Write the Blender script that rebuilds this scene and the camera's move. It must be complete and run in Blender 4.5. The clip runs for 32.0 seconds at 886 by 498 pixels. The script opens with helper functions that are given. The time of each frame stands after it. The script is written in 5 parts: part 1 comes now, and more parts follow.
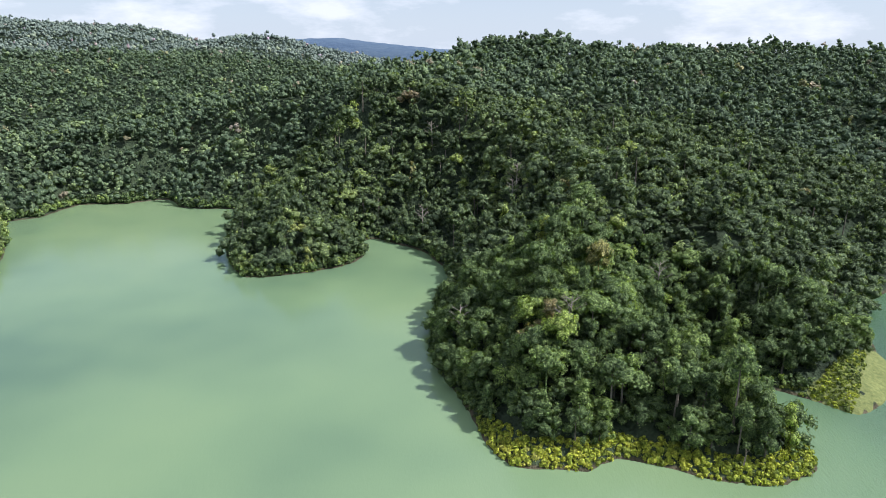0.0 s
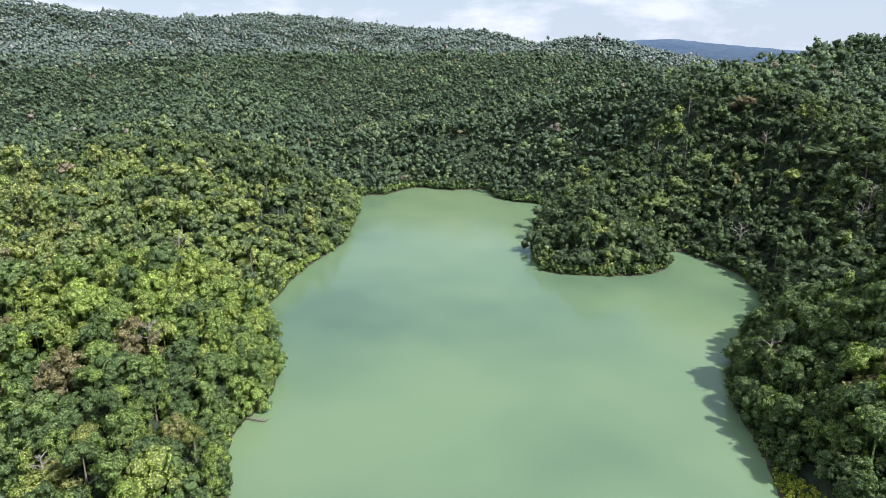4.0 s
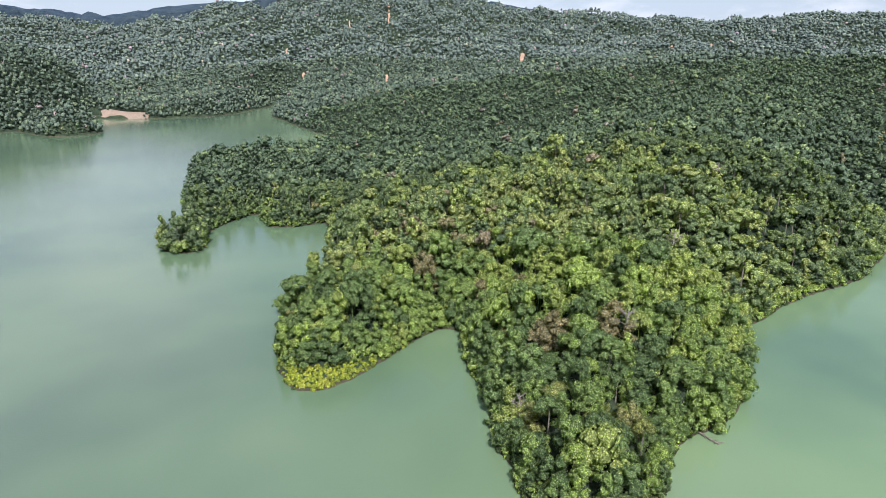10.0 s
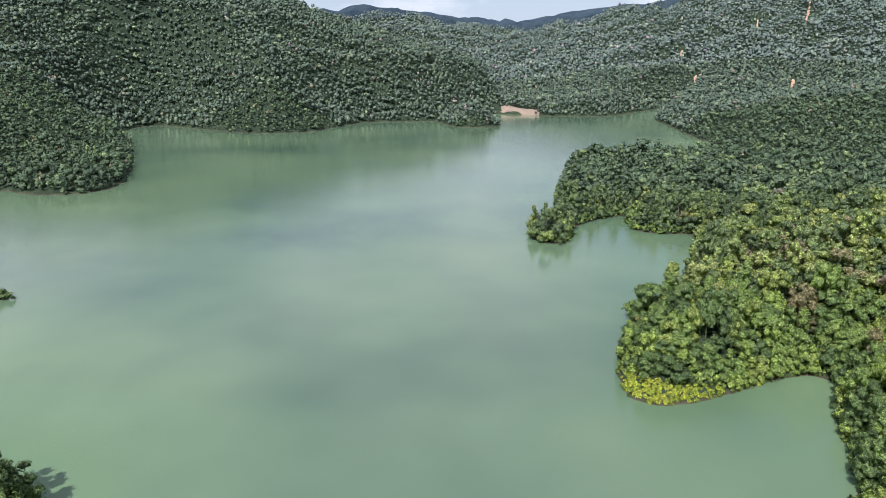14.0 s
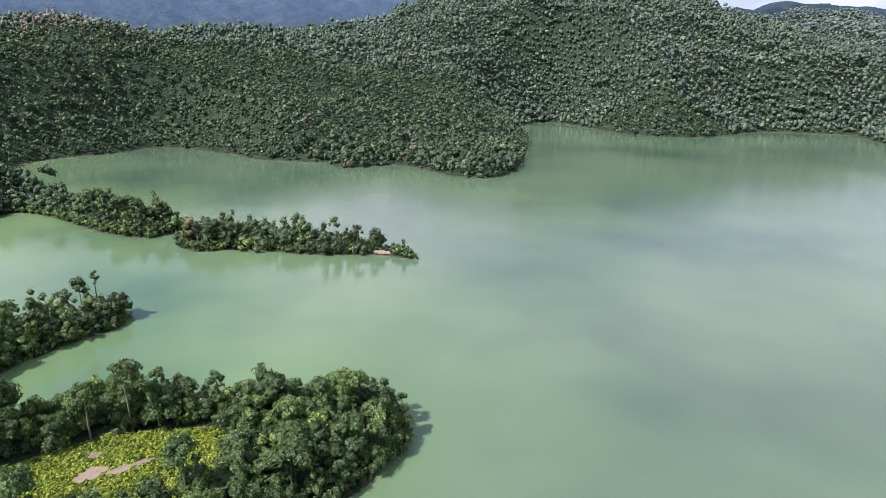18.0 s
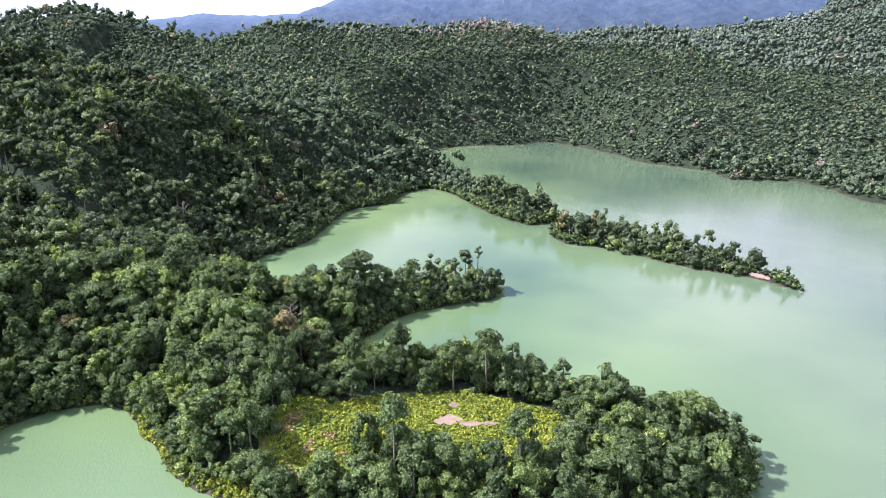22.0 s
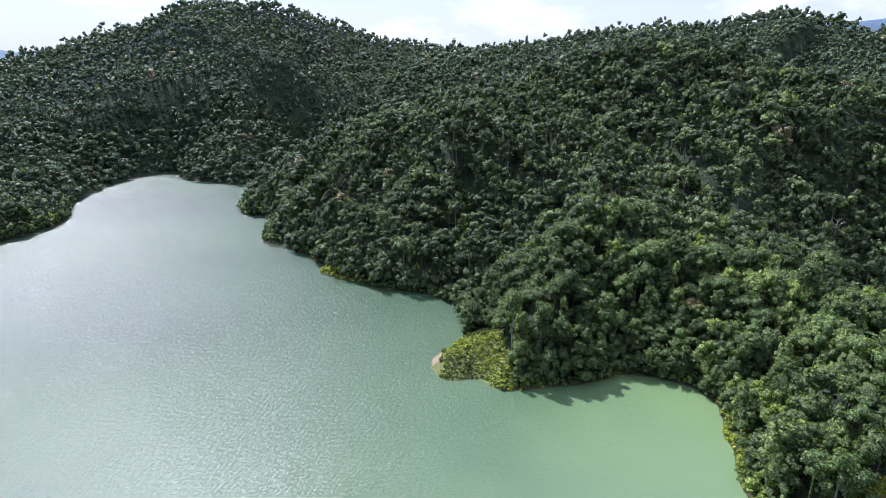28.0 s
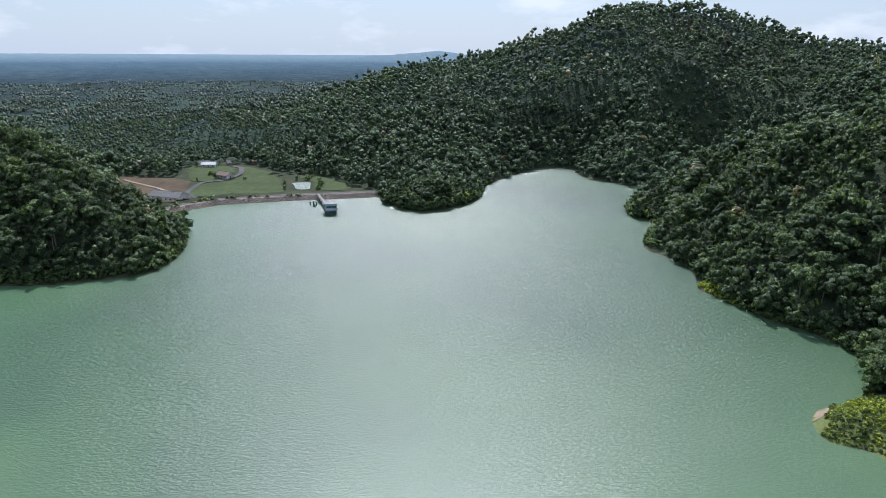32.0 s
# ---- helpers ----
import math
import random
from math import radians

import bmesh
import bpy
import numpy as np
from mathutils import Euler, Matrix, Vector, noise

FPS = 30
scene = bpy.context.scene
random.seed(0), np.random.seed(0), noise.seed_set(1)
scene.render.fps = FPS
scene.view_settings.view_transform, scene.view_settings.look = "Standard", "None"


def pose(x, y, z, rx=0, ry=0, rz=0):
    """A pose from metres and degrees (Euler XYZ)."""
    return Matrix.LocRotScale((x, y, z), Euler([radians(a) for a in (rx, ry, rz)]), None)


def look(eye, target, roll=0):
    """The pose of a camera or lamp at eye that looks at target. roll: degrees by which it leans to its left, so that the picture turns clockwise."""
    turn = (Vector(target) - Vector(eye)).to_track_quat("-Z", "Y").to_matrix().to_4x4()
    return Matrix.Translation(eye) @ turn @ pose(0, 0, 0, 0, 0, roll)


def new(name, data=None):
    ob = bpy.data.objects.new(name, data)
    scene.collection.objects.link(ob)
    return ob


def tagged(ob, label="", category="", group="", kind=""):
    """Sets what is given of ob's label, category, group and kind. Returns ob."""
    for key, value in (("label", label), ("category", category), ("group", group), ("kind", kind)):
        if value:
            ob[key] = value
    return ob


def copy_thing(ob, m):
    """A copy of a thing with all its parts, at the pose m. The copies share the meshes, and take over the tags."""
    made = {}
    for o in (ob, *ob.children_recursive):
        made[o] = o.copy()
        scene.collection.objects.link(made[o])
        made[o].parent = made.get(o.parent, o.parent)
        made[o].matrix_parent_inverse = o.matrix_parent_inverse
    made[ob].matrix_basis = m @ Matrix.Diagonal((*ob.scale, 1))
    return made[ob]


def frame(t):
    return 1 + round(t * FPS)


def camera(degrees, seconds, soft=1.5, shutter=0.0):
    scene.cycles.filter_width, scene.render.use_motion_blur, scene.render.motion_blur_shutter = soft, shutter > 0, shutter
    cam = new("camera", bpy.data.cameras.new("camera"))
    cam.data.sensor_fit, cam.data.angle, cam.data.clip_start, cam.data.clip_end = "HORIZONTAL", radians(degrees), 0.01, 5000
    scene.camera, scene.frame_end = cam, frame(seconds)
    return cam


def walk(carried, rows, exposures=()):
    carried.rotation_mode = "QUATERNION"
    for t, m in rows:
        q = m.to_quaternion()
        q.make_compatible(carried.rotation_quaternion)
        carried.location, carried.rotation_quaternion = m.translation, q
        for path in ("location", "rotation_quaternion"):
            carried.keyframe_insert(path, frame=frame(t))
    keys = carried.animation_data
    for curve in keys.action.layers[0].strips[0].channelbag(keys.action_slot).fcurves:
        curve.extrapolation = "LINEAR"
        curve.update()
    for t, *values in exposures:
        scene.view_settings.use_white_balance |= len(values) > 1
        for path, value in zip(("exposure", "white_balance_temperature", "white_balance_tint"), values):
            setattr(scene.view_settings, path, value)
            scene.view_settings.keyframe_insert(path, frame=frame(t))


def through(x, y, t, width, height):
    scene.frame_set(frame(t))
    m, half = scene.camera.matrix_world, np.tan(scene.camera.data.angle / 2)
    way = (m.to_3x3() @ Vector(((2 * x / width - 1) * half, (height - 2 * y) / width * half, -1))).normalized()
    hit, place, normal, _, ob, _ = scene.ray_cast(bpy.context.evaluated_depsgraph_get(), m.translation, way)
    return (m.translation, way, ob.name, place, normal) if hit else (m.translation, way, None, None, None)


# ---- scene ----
# The drone hovers over the lake and turns to its left: seconds, heading in degrees.
HOVER, DOWN, LEAN = 100.0, -16.87, 0.31
cam = camera(69.33, 32.0, soft=0.8)
HEADING = [
    (0, 0.00), (0.5, 3.16), (1, 6.31), (1.5, 9.68), (2, 13.16), (2.5, 16.68), (3, 20.38), (3.5, 23.93), (4, 27.62), (4.5, 31.18), (6.5, 45.67), (7,
    49.35), (7.5, 52.89), (8, 56.57), (8.5, 60.12), (9, 63.82), (9.5, 67.37), (10, 71.41), (10.5, 75.33), (11, 79.43), (11.5, 83.43), (12, 87.69),
    (12.5, 91.77), (13, 95.81), (13.5, 100.06), (14, 104.13), (14.5, 108.37), (16.5, 124.98), (17, 129.05), (17.5, 133.28), (18, 137.36), (18.5,
    141.62), (19, 145.71), (19.5, 149.97), (20, 154.07), (20.5, 158.32), (21, 162.39), (21.5, 166.61), (22, 170.67), (22.5, 174.90), (23, 178.91),
    (23.5, 183.61), (24, 188.32), (24.5, 192.96), (25, 197.83), (25.5, 202.48), (27.5, 221.19), (28, 225.68), (28.5, 229.91), (29, 234.27), (29.5,
    238.49), (30, 242.83), (30.5, 247.05), (31, 251.40), (31.5, 255.66), (32, 260.05)
]


def aim(yaw):
    a, d = radians(yaw), radians(DOWN)
    eye = Vector((0, 0, HOVER))
    return look(eye, eye + Vector((-math.sin(a) * math.cos(d), math.cos(a) * math.cos(d), math.sin(d))), LEAN)


# seconds, stops, white balance in kelvin, tint
EXPOSURE = [(0.0, 0.28, 6080, 15), (4.0, 0.27, 6080, 15), (9.0, 0.22, 6020, 17), (13.0, 0.10, 6000, 16), (16.0, 0.10, 5990, 18), (19.0, 0.38, 5980, 23), (21.0, 0.66, 5960, 28),
            (23.0, 0.93, 5780, 32), (25.5, 1.0, 5700, 32), (28.0, 0.50, 5720, 24), (30.0, 0.22, 5740, 18), (32.0, 0.09, 5760, 13)]
walk(cam, [(t, aim(yaw)) for t, yaw in HEADING], EXPOSURE)

# ---- light ----
SUN_YAW, SUN_UP = 261.0, 47.0
sx, sy = -math.sin(radians(SUN_YAW)), math.cos(radians(SUN_YAW))
world = bpy.data.worlds.new("world")
scene.world = world
world.use_nodes = True
wn, wl = world.node_tree.nodes, world.node_tree.links
sky = wn.new("ShaderNodeTexSky")
sky.sky_type, sky.sun_disc = "NISHITA", False
sky.sun_elevation, sky.sun_rotation = radians(SUN_UP), math.atan2(sx, sy)
sky.altitude, sky.air_density, sky.dust_density, sky.ozone_density = 300, 1.0, 0.8, 1.5
coord = wn.new("ShaderNodeTexCoord")
axes = wn.new("ShaderNodeSeparateXYZ")
wl.new(coord.outputs["Generated"], axes.inputs["Vector"])
veil = wn.new("ShaderNodeValToRGB")     # pale humid air towards the horizon
veil.color_ramp.elements[0].position, veil.color_ramp.elements[0].color = 0.0, (0.92, 0.92, 0.92, 1)
veil.color_ramp.elements[1].position, veil.color_ramp.elements[1].color = 0.30, (0.06, 0.06, 0.06, 1)
mid_air = veil.color_ramp.elements.new(0.13)
mid_air.color = (0.60, 0.60, 0.60, 1)
wl.new(axes.outputs["Z"], veil.inputs["Fac"])
hazed = wn.new("ShaderNodeMixRGB")
hazed.inputs["Color2"].default_value = (5.4, 6.1, 6.8, 1)
squash = wn.new("ShaderNodeMapping")
squash.inputs["Scale"].default_value = (1.0, 1.0, 3.0)
puff = wn.new("ShaderNodeTexNoise")
puff.inputs["Scale"].default_value, puff.inputs["Detail"].default_value, puff.inputs["Roughness"].default_value = 4.0, 9, 0.6
cover = wn.new("ShaderNodeValToRGB")
cover.color_ramp.elements[0].position, cover.color_ramp.elements[1].position = 0.49, 0.62
cloud = wn.new("ShaderNodeMixRGB")
cloud.inputs["Color2"].default_value = (9.2, 9.3, 9.6, 1)
wl.new(coord.outputs["Generated"], squash.inputs["Vector"])
wl.new(squash.outputs["Vector"], puff.inputs["Vector"])
wl.new(puff.outputs["Fac"], cover.inputs["Fac"])
wl.new(veil.outputs["Color"], hazed.inputs["Fac"])
wl.new(sky.outputs["Color"], hazed.inputs["Color1"])
high = wn.new("ShaderNodeValToRGB")     # low puffs thin out, broad banks stand higher
high.color_ramp.elements[0].position, high.color_ramp.elements[0].color = 0.10, (0.55, 0.55, 0.55, 1)
high.color_ramp.elements[1].position, high.color_ramp.elements[1].color = 0.24, (0.0, 0.0, 0.0, 1)
wl.new(axes.outputs["Z"], high.inputs["Fac"])
thin = wn.new("ShaderNodeMath")
thin.operation = "MULTIPLY"
wl.new(cover.outputs["Color"], thin.inputs[0])
wl.new(high.outputs["Color"], thin.inputs[1])
bank = wn.new("ShaderNodeTexNoise")
bank.inputs["Scale"].default_value, bank.inputs["Detail"].default_value, bank.inputs["Roughness"].default_value = 2.1, 5, 0.5
wl.new(squash.outputs["Vector"], bank.inputs["Vector"])
banks = wn.new("ShaderNodeValToRGB")
banks.color_ramp.elements[0].position, banks.color_ramp.elements[1].position = 0.44, 0.60
wl.new(bank.outputs["Fac"], banks.inputs["Fac"])
aloft = wn.new("ShaderNodeMapRange")
aloft.inputs["From Min"].default_value, aloft.inputs["From Max"].default_value = 0.08, 0.22
wl.new(axes.outputs["Z"], aloft.inputs["Value"])
massed = wn.new("ShaderNodeMath")
massed.operation = "MULTIPLY_ADD"
toward = wn.new("ShaderNodeVectorMath")      # the north is the clearest quarter of the sky
toward.operation = "DOT_PRODUCT"
toward.inputs[1].default_value = (-0.38, 0.92, 0.0)
wl.new(coord.outputs["Generated"], toward.inputs[0])
clearing = wn.new("ShaderNodeMapRange")
clearing.interpolation_type = "SMOOTHSTEP"
clearing.inputs["From Min"].default_value, clearing.inputs["From Max"].default_value = 0.55, 0.85
clearing.inputs["To Min"].default_value, clearing.inputs["To Max"].default_value = 1.0, 0.12
wl.new(toward.outputs["Value"], clearing.inputs["Value"])
north = wn.new("ShaderNodeMath")
north.operation = "MULTIPLY"
wl.new(aloft.outputs["Result"], north.inputs[0])
wl.new(clearing.outputs["Result"], north.inputs[1])
wl.new(banks.outputs["Color"], massed.inputs[0])
wl.new(north.outputs["Value"], massed.inputs[1])
wl.new(thin.outputs["Value"], massed.inputs[2])
massed.use_clamp = True
wl.new(massed.outputs["Value"], cloud.inputs["Fac"])
wl.new(hazed.outputs["Color"], cloud.inputs["Color1"])
wl.new(cloud.outputs["Color"], wn["Background"].inputs["Color"])
wn["Background"].inputs["Strength"].default_value = 0.105
sun = new("sun", bpy.data.lights.new("sun", "SUN"))
sun.data.energy, sun.data.angle, sun.data.color = 5.0, radians(0.5), (1.0, 0.965, 0.93)
sun.matrix_world = look((sx * 900, sy * 900, 900 * math.tan(radians(SUN_UP))), (0, 0, 0))


# ---- materials ----
def shader(name, rough=0.8, spec=0.3):
    m = bpy.data.materials.new(name)
    m.use_nodes = True
    n, l = m.node_tree.nodes, m.node_tree.links
    b = n["Principled BSDF"]
    b.inputs["Roughness"].default_value = rough
    b.inputs["Specular IOR Level"].default_value = spec
    return m, n, l, b


def noise_node(n, l, scale, detail=4, rough=0.55, vec=None):
    tc = n.new("ShaderNodeTexCoord")
    t = n.new("ShaderNodeTexNoise")
    t.inputs["Scale"].default_value, t.inputs["Detail"].default_value, t.inputs["Roughness"].default_value = scale, detail, rough
    l.new(vec or tc.outputs["Object"], t.inputs["Vector"])
    return t


def ramp_node(n, l, source, stops):
    r = n.new("ShaderNodeValToRGB")
    e = r.color_ramp.elements
    while len(e) < len(stops):
        e.new(0.5)
    for k, (p, c) in enumerate(stops):
        e[k].position, e[k].color = p, (*c, 1)
    l.new(source, r.inputs["Fac"])
    return r


def mixed(n, l, fac, a, b, kind="MIX"):
    m = n.new("ShaderNodeMixRGB")
    m.blend_type = kind
    for sock, v in (("Fac", fac), ("Color1", a), ("Color2", b)):
        if isinstance(v, (int, float)):
            m.inputs[sock].default_value = v
        elif isinstance(v, tuple):
            m.inputs[sock].default_value = (*v, 1)
        else:
            l.new(v, m.inputs[sock])
    return m.outputs["Color"]


def bumped(n, l, b, height, strength, distance):
    k = n.new("ShaderNodeBump")
    k.inputs["Strength"].default_value, k.inputs["Distance"].default_value = strength, distance
    l.new(height, k.inputs["Height"])
    l.new(k.outputs["Normal"], b.inputs["Normal"])


def foliage(name, stops, leaf=1.6, through=0.25, bump=0.0, own=False, gloss=0.09, cut=0.0, tuft_contrast=1.0):
    """Leaves: a colour for each tree from its tint, varied clump by clump, with shade painted between leaf tufts."""
    m, n, l, b = shader(name, 0.55, gloss)
    tint = n.new("ShaderNodeAttribute")
    tint.attribute_name = "tint"
    value = tint.outputs["Fac"]
    if own:     # each tree object its own green
        info, add = n.new("ShaderNodeObjectInfo"), n.new("ShaderNodeMath")
        add.operation = "MULTIPLY_ADD"
        add.inputs[1].default_value = 0.55
        l.new(info.outputs["Random"], add.inputs[0])
        l.new(value, add.inputs[2])
        value = add.outputs["Value"]
    base = ramp_node(n, l, value, stops)
    geo = n.new("ShaderNodeNewGeometry")
    isl = ramp_node(n, l, geo.outputs["Random Per Island"], [(0, (0.72, 0.74, 0.74)), (1, (1.28, 1.26, 1.20))])
    wob = noise_node(n, l, leaf * 1.7, 3, 0.7)
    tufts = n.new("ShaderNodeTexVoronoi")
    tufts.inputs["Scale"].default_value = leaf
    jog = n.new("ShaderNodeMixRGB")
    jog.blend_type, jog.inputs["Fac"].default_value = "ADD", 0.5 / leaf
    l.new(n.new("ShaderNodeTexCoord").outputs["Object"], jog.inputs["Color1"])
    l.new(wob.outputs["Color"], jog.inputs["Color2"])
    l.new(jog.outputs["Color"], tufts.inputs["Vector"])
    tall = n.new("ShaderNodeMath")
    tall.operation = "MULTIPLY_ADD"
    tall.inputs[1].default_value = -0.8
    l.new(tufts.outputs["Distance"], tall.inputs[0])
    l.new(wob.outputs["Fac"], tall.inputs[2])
    # shade put into the colour: recesses between tufts darker, raised tufts lighter
    tuft_shade = ramp_node(n, l, tall.outputs["Value"], [(0.0, (1 - 0.5 * tuft_contrast, 1 - 0.46 * tuft_contrast, 1 - 0.44 * tuft_contrast)), (0.2, (1.0, 1.0, 0.98)), (0.45, (1 + 0.65 * tuft_contrast, 1 + 0.60 * tuft_contrast, 1 + 0.46 * tuft_contrast))])
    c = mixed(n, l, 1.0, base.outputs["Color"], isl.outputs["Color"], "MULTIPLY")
    c = mixed(n, l, 1.0, c, tuft_shade.outputs["Color"], "MULTIPLY")
    l.new(c, b.inputs["Base Color"])
    if bump:
        bumped(n, l, b, tall.outputs["Value"], 0.9, bump)
    if through:
        tr = n.new("ShaderNodeBsdfTranslucent")
        l.new(mixed(n, l, 1.0, c, (1.25, 1.35, 0.5), "MULTIPLY"), tr.inputs["Color"])
        mx = n.new("ShaderNodeMixShader")
        mx.inputs["Fac"].default_value = through
        l.new(b.outputs["BSDF"], mx.inputs[1])
        l.new(tr.outputs["BSDF"], mx.inputs[2])
        l.new(mx.outputs["Shader"], n["Material Output"].inputs["Surface"])
    if cut:     # the sprays are broken up into single leaves
        spray = n.new("ShaderNodeAttribute")
        spray.attribute_name = "spray"
        hole = n.new("ShaderNodeMath")
        hole.operation = "LESS_THAN"
        hole.inputs[1].default_value = cut
        frond = noise_node(n, l, leaf * 2.2, 2, 0.5)
        l.new(frond.outputs["Fac"], hole.inputs[0])
        both = n.new("ShaderNodeMath")
        both.operation = "MULTIPLY"
        l.new(hole.outputs["Value"], both.inputs[0])
        l.new(spray.outputs["Fac"], both.inputs[1])
        clear, last = n.new("ShaderNodeBsdfTransparent"), n.new("ShaderNodeMixShader")
        l.new(both.outputs["Value"], last.inputs["Fac"])
        l.new(mx.outputs["Shader"], last.inputs[1])
        l.new(clear.outputs["BSDF"], last.inputs[2])
        l.new(last.outputs["Shader"], n["Material Output"].inputs["Surface"])
    return m


WOODS = [(0.0, (0.050, 0.072, 0.044)), (0.3, (0.070, 0.100, 0.058)), (0.55, (0.096, 0.134, 0.074)), (0.78, (0.148, 0.194, 0.084)),
         (0.92, (0.210, 0.256, 0.092)), (0.955, (0.175, 0.165, 0.095)), (0.985, (0.180, 0.155, 0.112)), (1.0, (0.22, 0.20, 0.165))]


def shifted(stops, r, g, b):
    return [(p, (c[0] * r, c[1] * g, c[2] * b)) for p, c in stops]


M_LEAF = foliage("leaves", shifted(WOODS, 2.32, 2.34, 1.75), 2.2, 0.35, 0.4, gloss=0.13, cut=0.40, tuft_contrast=1.15)
M_TREE = foliage("tree_leaves", shifted(WOODS, 2.32, 2.34, 1.75), 2.5, 0.35, 0.4, own=True, gloss=0.13, cut=0.40, tuft_contrast=1.15)
M_MID = foliage("slope_leaves", shifted(WOODS, 2.15, 2.06, 1.9), 1.3, 0.32, 0.6, gloss=0.09, cut=0.38, tuft_contrast=1.15)
# farther canopies are bluer and flatter: distance haze painted into their base colours
M_WOODS = foliage("hazed_canopy_leaves", shifted(WOODS, 1.85, 1.82, 1.95), 0.9, 0.2, 0.5, gloss=0.06, tuft_contrast=0.9)
M_FAR = foliage("hazed_far_leaves", shifted(WOODS, 1.86, 1.74, 2.25), 0.5, 0.1, 0.5, gloss=0.05, tuft_contrast=0.6)
M_HIGH = foliage("hazed_high_leaves", shifted(WOODS, 2.15, 1.93, 2.9), 0.4, 0.0, 0.6, gloss=0.05, tuft_contrast=0.4)
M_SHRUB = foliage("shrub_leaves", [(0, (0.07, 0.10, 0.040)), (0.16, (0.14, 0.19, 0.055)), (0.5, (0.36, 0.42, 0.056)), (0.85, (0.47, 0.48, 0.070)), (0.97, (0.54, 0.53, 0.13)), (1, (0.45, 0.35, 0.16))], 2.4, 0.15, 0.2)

M_BARK, n, l, b = shader("bark", 0.9, 0.1)
t = noise_node(n, l, 3.0, 5)
l.new(ramp_node(n, l, t.outputs["Fac"], [(0.3, (0.10, 0.085, 0.065)), (0.7, (0.30, 0.27, 0.22))]).outputs["Color"], b.inputs["Base Color"])


def step_node(n, l, source, lo, hi):
    m = n.new("ShaderNodeMapRange")
    m.interpolation_type = "SMOOTHSTEP"
    m.inputs["From Min"].default_value, m.inputs["From Max"].default_value = lo, hi
    l.new(source, m.inputs["Value"])
    return m.outputs["Result"]


M_GROUND, n, l, b = shader("forest_floor", 0.95, 0.1)
big = noise_node(n, l, 0.006, 5)
mid = noise_node(n, l, 0.10, 6, 0.65)
pos = n.new("ShaderNodeSeparateXYZ")
l.new(n.new("ShaderNodeNewGeometry").outputs["Position"], pos.inputs["Vector"])
c = ramp_node(n, l, mid.outputs["Fac"], [(0.32, (0.030, 0.044, 0.028)), (0.6, (0.056, 0.080, 0.044)), (0.8, (0.084, 0.110, 0.056))]).outputs["Color"]
c = mixed(n, l, 0.5, c, ramp_node(n, l, big.outputs["Fac"], [(0.3, (0.6, 0.65, 0.7)), (0.7, (1.3, 1.25, 1.1))]).outputs["Color"], "MULTIPLY")
cells = n.new("ShaderNodeTexVoronoi")
cells.inputs["Scale"].default_value = 0.008
l.new(n.new("ShaderNodeTexCoord").outputs["Object"], cells.inputs["Vector"])
one = n.new("ShaderNodeSeparateXYZ")
l.new(cells.outputs["Color"], one.inputs["Vector"])
farms = ramp_node(n, l, one.outputs["X"], [(0.0, (0.015, 0.030, 0.032)), (0.4, (0.024, 0.046, 0.044)), (0.7, (0.038, 0.066, 0.052)), (0.92, (0.056, 0.084, 0.058)), (1.0, (0.070, 0.074, 0.060))]).outputs["Color"]
farms = mixed(n, l, 0.6, farms, ramp_node(n, l, mid.outputs["Fac"], [(0.4, (0.45, 0.5, 0.45)), (0.6, (1.2, 1.2, 1.1))]).outputs["Color"], "MULTIPLY")
c = mixed(n, l, step_node(n, l, pos.outputs["X"], 560.0, 760.0), c, farms)
bank = ramp_node(n, l, mid.outputs["Fac"], [(0.3, (0.05, 0.048, 0.03)), (0.7, (0.12, 0.105, 0.065))]).outputs["Color"]
c = mixed(n, l, step_node(n, l, pos.outputs["Z"], 0.7, 0.3), c, bank)
l.new(c, b.inputs["Base Color"])
bumped(n, l, b, mid.outputs["Fac"], 1.0, 6.0)

# the far ranges and plain; blue haze is painted in as glow growing with distance
M_DISTANCE, n, l, b = shader("haze_glow_distance", 1.0, 0.0)
t = noise_node(n, l, 0.02, 8, 0.7)
big = noise_node(n, l, 0.003, 4)
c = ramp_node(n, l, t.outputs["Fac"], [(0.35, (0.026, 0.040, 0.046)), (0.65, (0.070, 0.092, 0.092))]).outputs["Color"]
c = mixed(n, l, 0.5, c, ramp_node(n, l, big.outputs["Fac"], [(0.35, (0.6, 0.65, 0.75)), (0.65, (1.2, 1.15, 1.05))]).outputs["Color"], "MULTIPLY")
l.new(c, b.inputs["Base Color"])
bumped(n, l, b, t.outputs["Fac"], 1.0, 25.0)
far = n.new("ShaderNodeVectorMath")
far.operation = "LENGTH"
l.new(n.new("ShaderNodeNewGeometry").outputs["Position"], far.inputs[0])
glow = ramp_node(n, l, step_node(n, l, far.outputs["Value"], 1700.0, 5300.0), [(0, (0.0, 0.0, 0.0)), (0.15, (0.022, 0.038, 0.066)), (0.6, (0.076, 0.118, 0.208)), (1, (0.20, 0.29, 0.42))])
side = n.new("ShaderNodeSeparateXYZ")      # the low plain gets a paler haze glow than the ranges
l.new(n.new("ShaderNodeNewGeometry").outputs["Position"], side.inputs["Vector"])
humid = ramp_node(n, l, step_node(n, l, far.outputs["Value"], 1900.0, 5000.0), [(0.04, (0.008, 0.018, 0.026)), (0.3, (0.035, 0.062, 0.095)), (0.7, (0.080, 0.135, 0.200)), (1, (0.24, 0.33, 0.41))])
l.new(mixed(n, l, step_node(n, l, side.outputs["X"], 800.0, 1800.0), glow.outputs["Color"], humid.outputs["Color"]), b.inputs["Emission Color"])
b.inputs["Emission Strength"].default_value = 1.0

